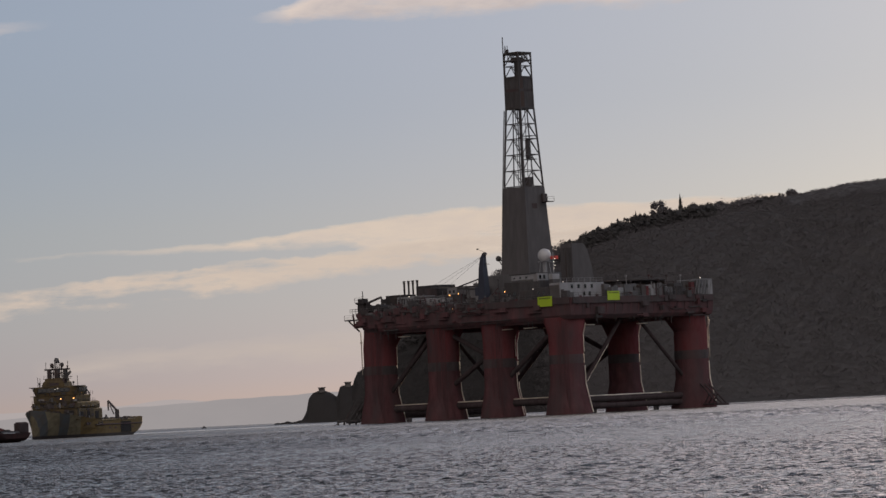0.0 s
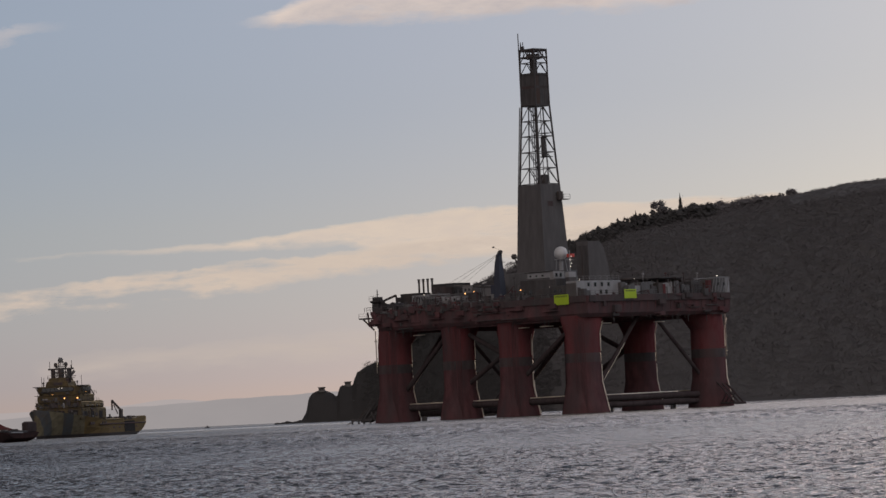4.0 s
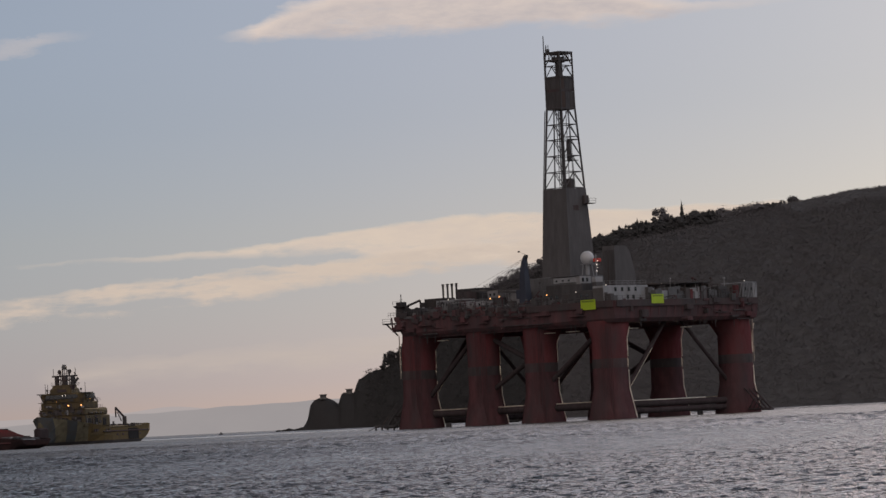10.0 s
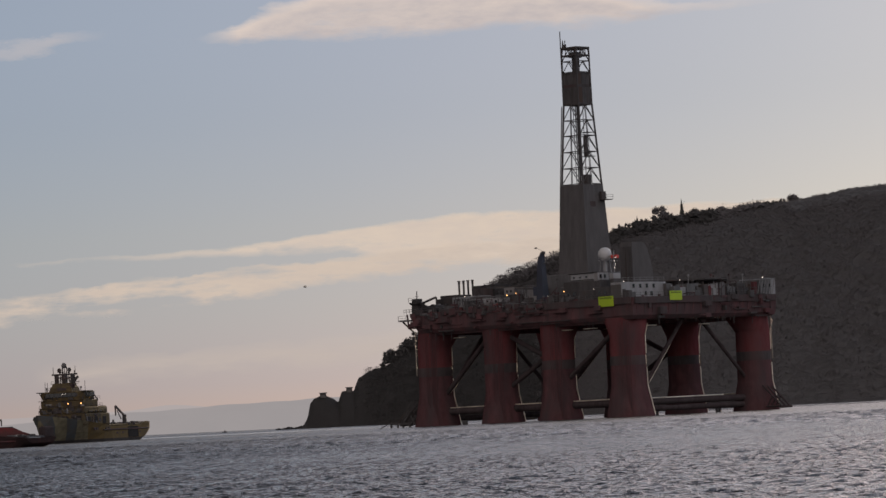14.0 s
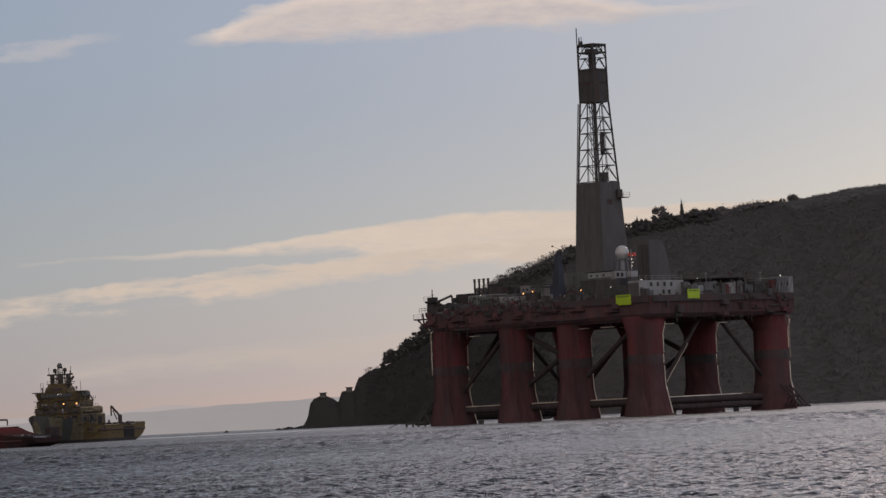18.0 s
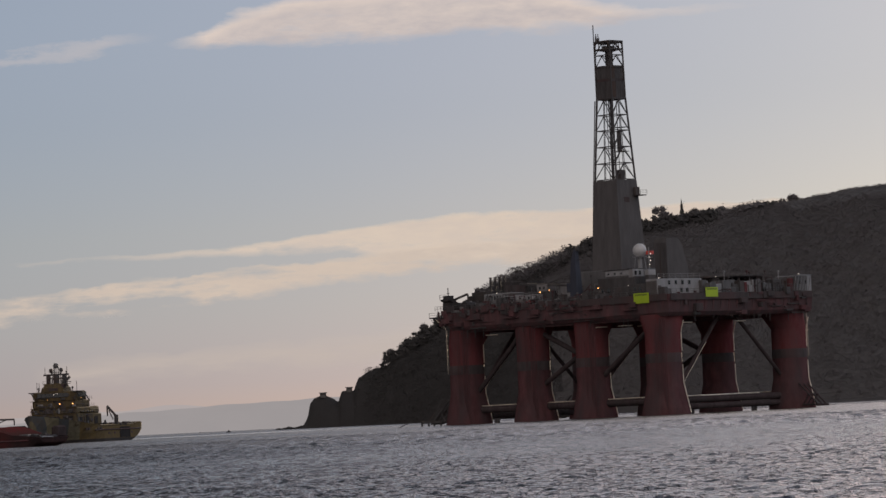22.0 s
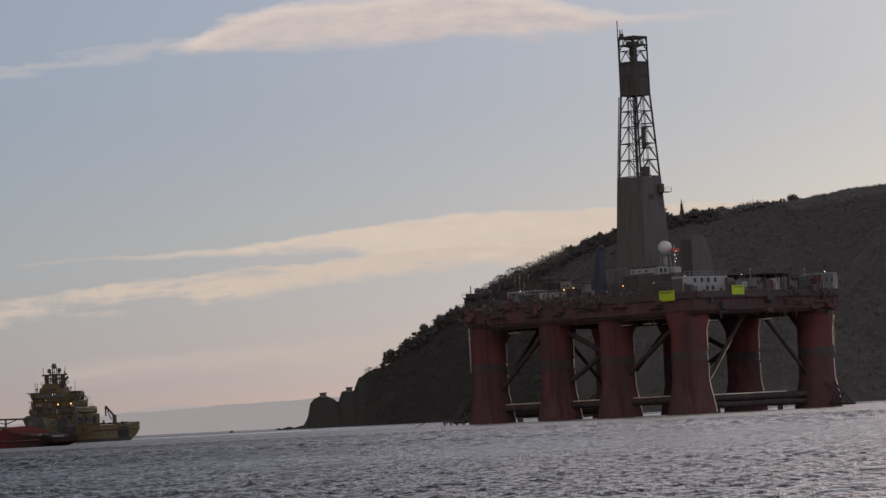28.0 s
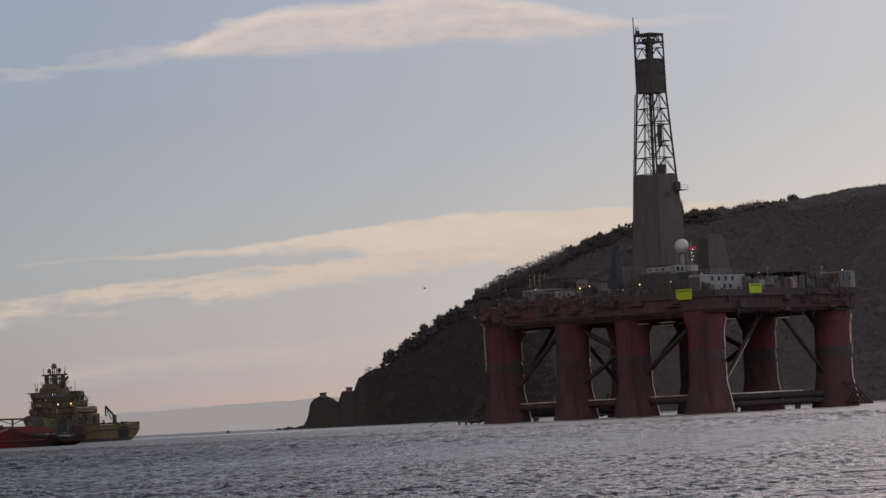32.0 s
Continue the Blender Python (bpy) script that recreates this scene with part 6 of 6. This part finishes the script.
def build_red_ship():
    s = thing("supply_tug", "bright red supply tug with a low dark working stern", "ship")
    st = [(-30.2, 6.6, 4.6, 2.0, -0.9), (-29.6, 7.1, 5.6, 2.1, -0.5), (-28.4, 7.4, 6.4, 2.3, -0.2), (-26.5, 7.5, 7.2, 2.4, 3.5), (-23.5, 7.5, 7.4, 2.8, 4), (-21, 7.5, 7.4, 3.6, 4), (-19, 7.5, 7.4, 4.5, 4), (-17, 7.5, 7.4, 4.7, 4), (8, 7.5, 7.3, 4.8, 4.5), (18, 7.2, 5.6, 6.2, 4.5), (26, 4.6, 2.0, 7.4, 4), (31, 0.6, 0.2, 8.2, 1)]
    hull = part("hull", hull_mesh(st), tug_hull(), s)
    P = lambda name, m, mt, label="", at=None: part(name, m, mt, s, label, at=at)
    for sgn in (-1, 1):
        part("fender", Mesh().box(-6, sgn * 7.55, 1.3, 44, 0.3, 0.35, bev=0.1), DARKRED, hull)
        P("crash_rail", Mesh().box(-16.5, sgn * 6.9, 4.2, 5, 0.6, 0.6, bev=0.15), MACHINE)
        part("stripe", Mesh().bar((-18.4, sgn * 7.56, 4.3), (-6, sgn * 7.56, 1.2), 0.06, 0.35), LIGHTGREY, hull)
    # the far quarter carries a tall gate post; the roller lies low between
    P("stern_post", Mesh().box(-28.9, -4.6, 1.9, 1.6, 4.4, 2.6, bev=0.35), BRACERED, "sooty red stern gate post")
    P("stern_post", Mesh().box(-28.6, 6.4, 2.2, 1.2, 0.9, 0.7, bev=0.2), MACHINE)
    P("work_deck", Mesh().box(-14, 0, 1.9, 29, 12.6, 0.1), WOODDECK)
    for x, y, z, sx, sy, sz, mt in ((-25, 3.6, 1.95, 2.4, 2, 0.9, MIDGREY), (-21, 5.0, 1.95, 2, 1.6, 0.9, MIDGREY), (-17.5, 4.2, 1.95, 2.6, 2.2, 1.5, DARKSTEEL), (-9, 0, 2.7, 4, 6, 2.6, DARKSTEEL), (-11.5, 4.5, 4.6, 1.8, 1.6, 2.4, GREEN)):
        P("deck_gear", Mesh().box(x, y, z, sx, sy, sz, bev=0.15), mt)
    P("gantry_frame", Mesh().bar((-18.4, 5.6, 4.4), (-18.4, 5.6, 6.2), 0.35, 0.35).bar((-10, 5.6, 4.4), (-10, 5.6, 6.6), 0.35, 0.35).bar((-8, 5.6, 6.6), (-23.4, 5.6, 6.3), 0.3, 0.4)
      .bar((-23.4, 5.6, 6.3), (-23.4, 5.6, 5.0), 0.22, 0.22).bar((-18.4, 5.6, 5.3), (-21.5, 5.6, 6.3), 0.2, 0.2).bar((-18.4, 5.6, 5.3), (-14.5, 5.6, 6.4), 0.2, 0.2), DARKSTEEL)
    # gear over the open stern
    P("stern_roller", Mesh().tube((-29.4, -2.2, 2.05), (-29.4, 5.6, 2.05), 0.5, n=12), MACHINE)
    P("stern_rail", Mesh().bar((-30.25, 5.6, 2.2), (-30.25, 0.6, 2.1), 0.12, 0.22), LIGHTGREY)
    for y, h1 in ((-1.4, 1.0), (0.8, 0.7), (3.0, 0.9)):
        P("stern_gear", Mesh().box(-27.0, y, 1.95, 1.2, 1.5, h1, bev=0.15), MACHINE)
    P("deckhouse", Mesh().box(12, 0, 4.8, 16, 12, 5, bev=0.3).box(13, 0, 9.8, 9, 9, 3, bev=0.3), WHITE)
    P("winch_drum", Mesh().tube((1.5, -3, 5.6), (1.5, 3, 5.6), 1.5, n=16), DARKSTEEL)
    return s


def shorten(ship, k, about):
    """Scales a ship's length, meshes and places alike."""
    for o in ship.children_recursive:
        x0 = o.matrix_basis.translation.x
        top = o.parent == ship
        for v in o.data.vertices:
            if abs(o.matrix_basis[0][0]) > 0.9:
                v.co.x = v.co.x * k
        m4 = o.matrix_basis.copy()
        m4.translation.x = x0 * k + (about * (1 - k) if top else 0)
        o.matrix_basis = m4


yellow_ship = build_yellow_ship()
shorten(yellow_ship, 0.77, 14.5)
red_ship = build_red_ship()


def build_small_things():
    b = thing("small_boat", "tiny dark open boat far out", "boat")
    part("hull", hull_mesh([(-1.3, 0.6, 0.5, 0.5, 0.2), (0, 0.65, 0.55, 0.5, 0.2), (0.9, 0.4, 0.3, 0.65, 0.2), (1.3, 0.06, 0.04, 0.75, 0.1)]), DARKSTEEL, b)
    part("cabin", Mesh().box(0.1, 0, 0.5, 0.8, 0.7, 0.8, bev=0.08), DARKSTEEL, b)
    t = thing("tow_wire", "dark tow wire rising out of the water", "cable")
    part("wire", Mesh().tube((0, 0, -0.4), (4.0, 0, 1.5), 0.12, n=6), DARKSTEEL, t)
    g = thing("sea_bird", "small dark sea bird in gliding flight", "bird")
    part("body", Mesh().rings([[(x, r * math.cos(6.28318 * k / 8), r * math.sin(6.28318 * k / 8) + z) for k in range(8)] for x, r, z in ((-0.14, 0.012, 0.01), (-0.08, 0.035, 0.0), (0.02, 0.05, 0.0), (0.1, 0.035, 0.01), (0.15, 0.012, 0.015))]), DARKSTEEL, g, smooth=True)
    part("head", Mesh().ball(0.14, 0, 0.025, 0.032, 10, 7), DARKSTEEL, g, smooth=True)
    part("tail", Mesh().rings([[(-0.12, -0.03, 0.0), (-0.12, 0.03, 0.0), (-0.12, 0.03, 0.012), (-0.12, -0.03, 0.012)], [(-0.23, -0.05, 0.005), (-0.23, 0.05, 0.005), (-0.23, 0.05, 0.012), (-0.23, -0.05, 0.012)]]), DARKSTEEL, g)
    for sg in (-1, 1):
        part("wing", Mesh().rings([[(0.07 - q * 0.05, sg * y, z), (-0.05 - q * 0.06, sg * y, z), (-0.05 - q * 0.06, sg * y, z + 0.012), (0.07 - q * 0.05, sg * y, z + 0.012)] for y, z, q in ((0.03, 0.02, 0), (0.17, 0.10, 0.3), (0.34, 0.09, 1.3))]), DARKSTEEL, g)
    return b, t, g


small_boat, tow_wire, sea_bird = build_small_things()
second_bird = copy_thing(sea_bird, pose(150, 320, 26))


# concrete lookouts on the point, and skerries off it
def lookout(x, y, z, w):
    o = thing("lookout_post", "small flat-roofed concrete wartime lookout", "bunker", "lookouts on the point", pose(x, y, z))
    part("wall", Mesh().box(0, 0, -1.2, w * 0.8, 4, 2.6), CONCRETE, o)
    part("roof", Mesh().box(0, 0, 1.4, w, 5.0, 0.5), CONCRETE, o)
    part("slit", Mesh().box(0, -2.02, 0.5, w * 0.5, 0.1, 0.5), SOOT, o)


lookout(-75.2, 2304, 18.9, 4.6)
lookout(-59.6, 2304, 21.4, 4.4)


def skerry(x, y, s, seed):
    rng = np.random.RandomState(seed)
    vs, fs = ico()
    m = Mesh()
    for k in range(5):
        d = vs * s * (0.5 + 0.5 * rng.rand()) * (0.7 + 0.5 * rng.rand(len(vs), 1)) * np.array([1.6, 1, 0.68]) + np.array([(rng.rand() - 0.5) * s * 4, (rng.rand() - 0.5) * s, 0.1])
        m.add(d.tolist(), fs)
    tagged(part("skerry", m, CLIFF, at=pose(x, y, 0)), "low dark wet rocks awash off the point", "rock", "skerries")


for i, (x, s) in enumerate(((-101.5, 1.8), (-97, 1.3), (-92, 2.2), (-88, 2.6))):
    skerry(x, 2298, s, 20 + i)


def single_tree(name, x, y, h, w, kindof, seed, label):
    rng = np.random.RandomState(seed)
    z = float(hill_height(np.array(x), np.array(y)))
    o = thing(name, label, "tree", at=pose(x, y, z - 0.3))
    m = Mesh().tube((0, 0, 0), (0.1, 0, h * 0.5), 0.3, 0.2, n=7).tube((0.1, 0, h * 0.5), (0, 0, h * 0.93), 0.2, 0.05, n=6)
    for k in range(5):
        a = rng.rand() * 6.28
        z0 = h * (0.35 + 0.1 * k)
        m.tube((0.05, 0, z0), (w * 0.33 * math.cos(a), w * 0.33 * math.sin(a), z0 + h * 0.18), 0.12, 0.04, n=5)
    part("trunk", m, BARK, o)
    v, f = bushy_crown(rng, h, w, 34) if kindof == "broad" else pine_crown(rng, h, w, 12)
    m = Mesh()
    m.v, m.f = v.tolist(), f
    part("crown", m, WOODS if kindof == "broad" else PINE, o)


for name, x, h, w, k, label in (("spruce", 142.8, 15, 6, "pine", "tall lone spruce on the crest"), ("broad_tree", 131, 13, 11, "broad", "round broad tree on the crest"), ("broad_tree", 209, 4.6, 8, "broad", "round tree by the open field"),
                                ("wind_tree", -14.5, 11, 7, "broad", "wind-bent tree on the seaward edge"), ("wind_tree", -34, 9, 6, "broad", "small wind-bent tree above the cliff"), ("spruce", 116, 9.5, 5, "pine", "dark spruce on the crest"),
                                ("broad_tree", 166, 6, 9, "broad", "bare spreading tree on the crest"), ("wind_tree", 20, 11, 8, "broad", "bare tree on the seaward edge")):
    single_tree(name, x, 2307, h, w, k, int(x * 3) % 97 + 100, label)


# ---- what moves ----
F_PX = 784 / math.tan(radians(6.5))


def bearing(u):
    """Metres aside per metre away, for a place u steps right of the aim along the horizon."""
    return u / F_PX


RIG_TRACK = [(0, 150.5, 976.5), (3, 171.4, 972.0), (5.5, 188.3, 968.2), (7, 197.3, 966.0), (9, 213.7, 963.0), (11.5, 231.6, 959.4), (14, 251.5, 955.7), (17, 273.3, 951.3), (19, 288.8, 948.5), (22, 311.1, 944.2), (25, 333.0, 939.9), (28, 354.4, 935.7), (30, 369.8, 932.9), (32, 383.2, 930.2)]
SHIP_TRACK = [(0, -651.5), (2, -647.5), (3.5, -645.5), (6, -642.5), (7, -644.5), (9, -641.5), (12, -640.5), (14.5, -641.5), (16.5, -646.5), (19, -649.0), (20, -649.5), (22, -655.5), (24, -655.5), (27.5, -658.5), (29, -657.5), (30, -655.5), (32, -658.5)]
TUG_TRACK = [(0, -972.9), (5.5, -953.9), (9, -942.9), (12, -936.0), (18, -921.0), (22, -909.0), (28, -890.0), (32, -878.0)]


def motions():
    # the rig comes slowly nearer and crosses to the right
    rows = []
    for t, u, d in RIG_TRACK:
        rows.append((t, pose(bearing(u) * d, d, 0, 0, 0, -44.1)))
    walk(rig, rows)
    walk(yellow_ship, [(t, pose(bearing(u) * 1195, 1195, 0, 0, 0, -112)) for t, u in SHIP_TRACK])
    walk(red_ship, [(t, pose(bearing(u) * 880, 880, 0, 0, 0, 156)) for t, u in TUG_TRACK])
    walk(small_boat, [(t, pose(bearing(u) * 2200, 2200, 0, 0, 0, 10)) for t, u in ((0, -436), (6, -424), (9, -412), (19, -398), (28, -390), (32, -396))])
    walk(tow_wire, [(t, pose(bearing(u) * 950, 950, 0, 0, 0, 0)) for t, u in ((0, -212), (6, -178), (9, -160), (13, -138), (19, -113), (23, -94), (28, -68), (32, -45))])
    walk(sea_bird, [(t, pose(x, 400, z, 0, -4, 0)) for t, x, z in ((0, -448, 13.4), (15, -238, 14.4), (28, -55.7, 15.2), (29, -41.7, 15.4), (29.5, -34.9, 15.4), (30, -27.5, 15.6), (30.5, -20.7, 16.6), (31, -14.7, 16.6), (31.5, -9.3, 16.3), (32, -2.1, 15.2))])
    walk(second_bird, [(t, pose(x, 320, z, 0, 0, 180)) for t, x, z in [(0, 150.0, 26.0), (11.0, 38.0, 18.0), (12.4, 14.0, 14.5), (13.2, 3.3, 15.6), (13.4, 0.3, 15.4), (13.6, -3.0, 14.5), (13.8, -6.8, 13.7), (14.0, -11.5, 13.1), (14.2, -16.3, 12.5), (14.4, -21.4, 11.9), (15.2, -41.5, 4.2), (18, -130, 8), (32, -520, 20)]])
    walk(water, [(0, pose(0, 0, 0)), (16, pose(-2.5, -7.5, 0)), (32, pose(-5, -15, 0))])
    walk(cloud_high, [(0, pose(128, 4860, 33)), (10, pose(84, 4860, 20)), (20, pose(28, 4860, 14)), (32, pose(0, 4860, 0))])
    walk(cloud_wisp, [(0, pose(-210, 4865, 26)), (9, pose(-165, 4865, 20)), (20, pose(-100, 4865, 12)), (28, pose(-18, 4865, 4)), (32, pose(0, 4865, 0))])
    walk(cloud_band, [(0, pose(2, 4830, 1.5)), (32, pose(-2, 4830, -1))])


motions()
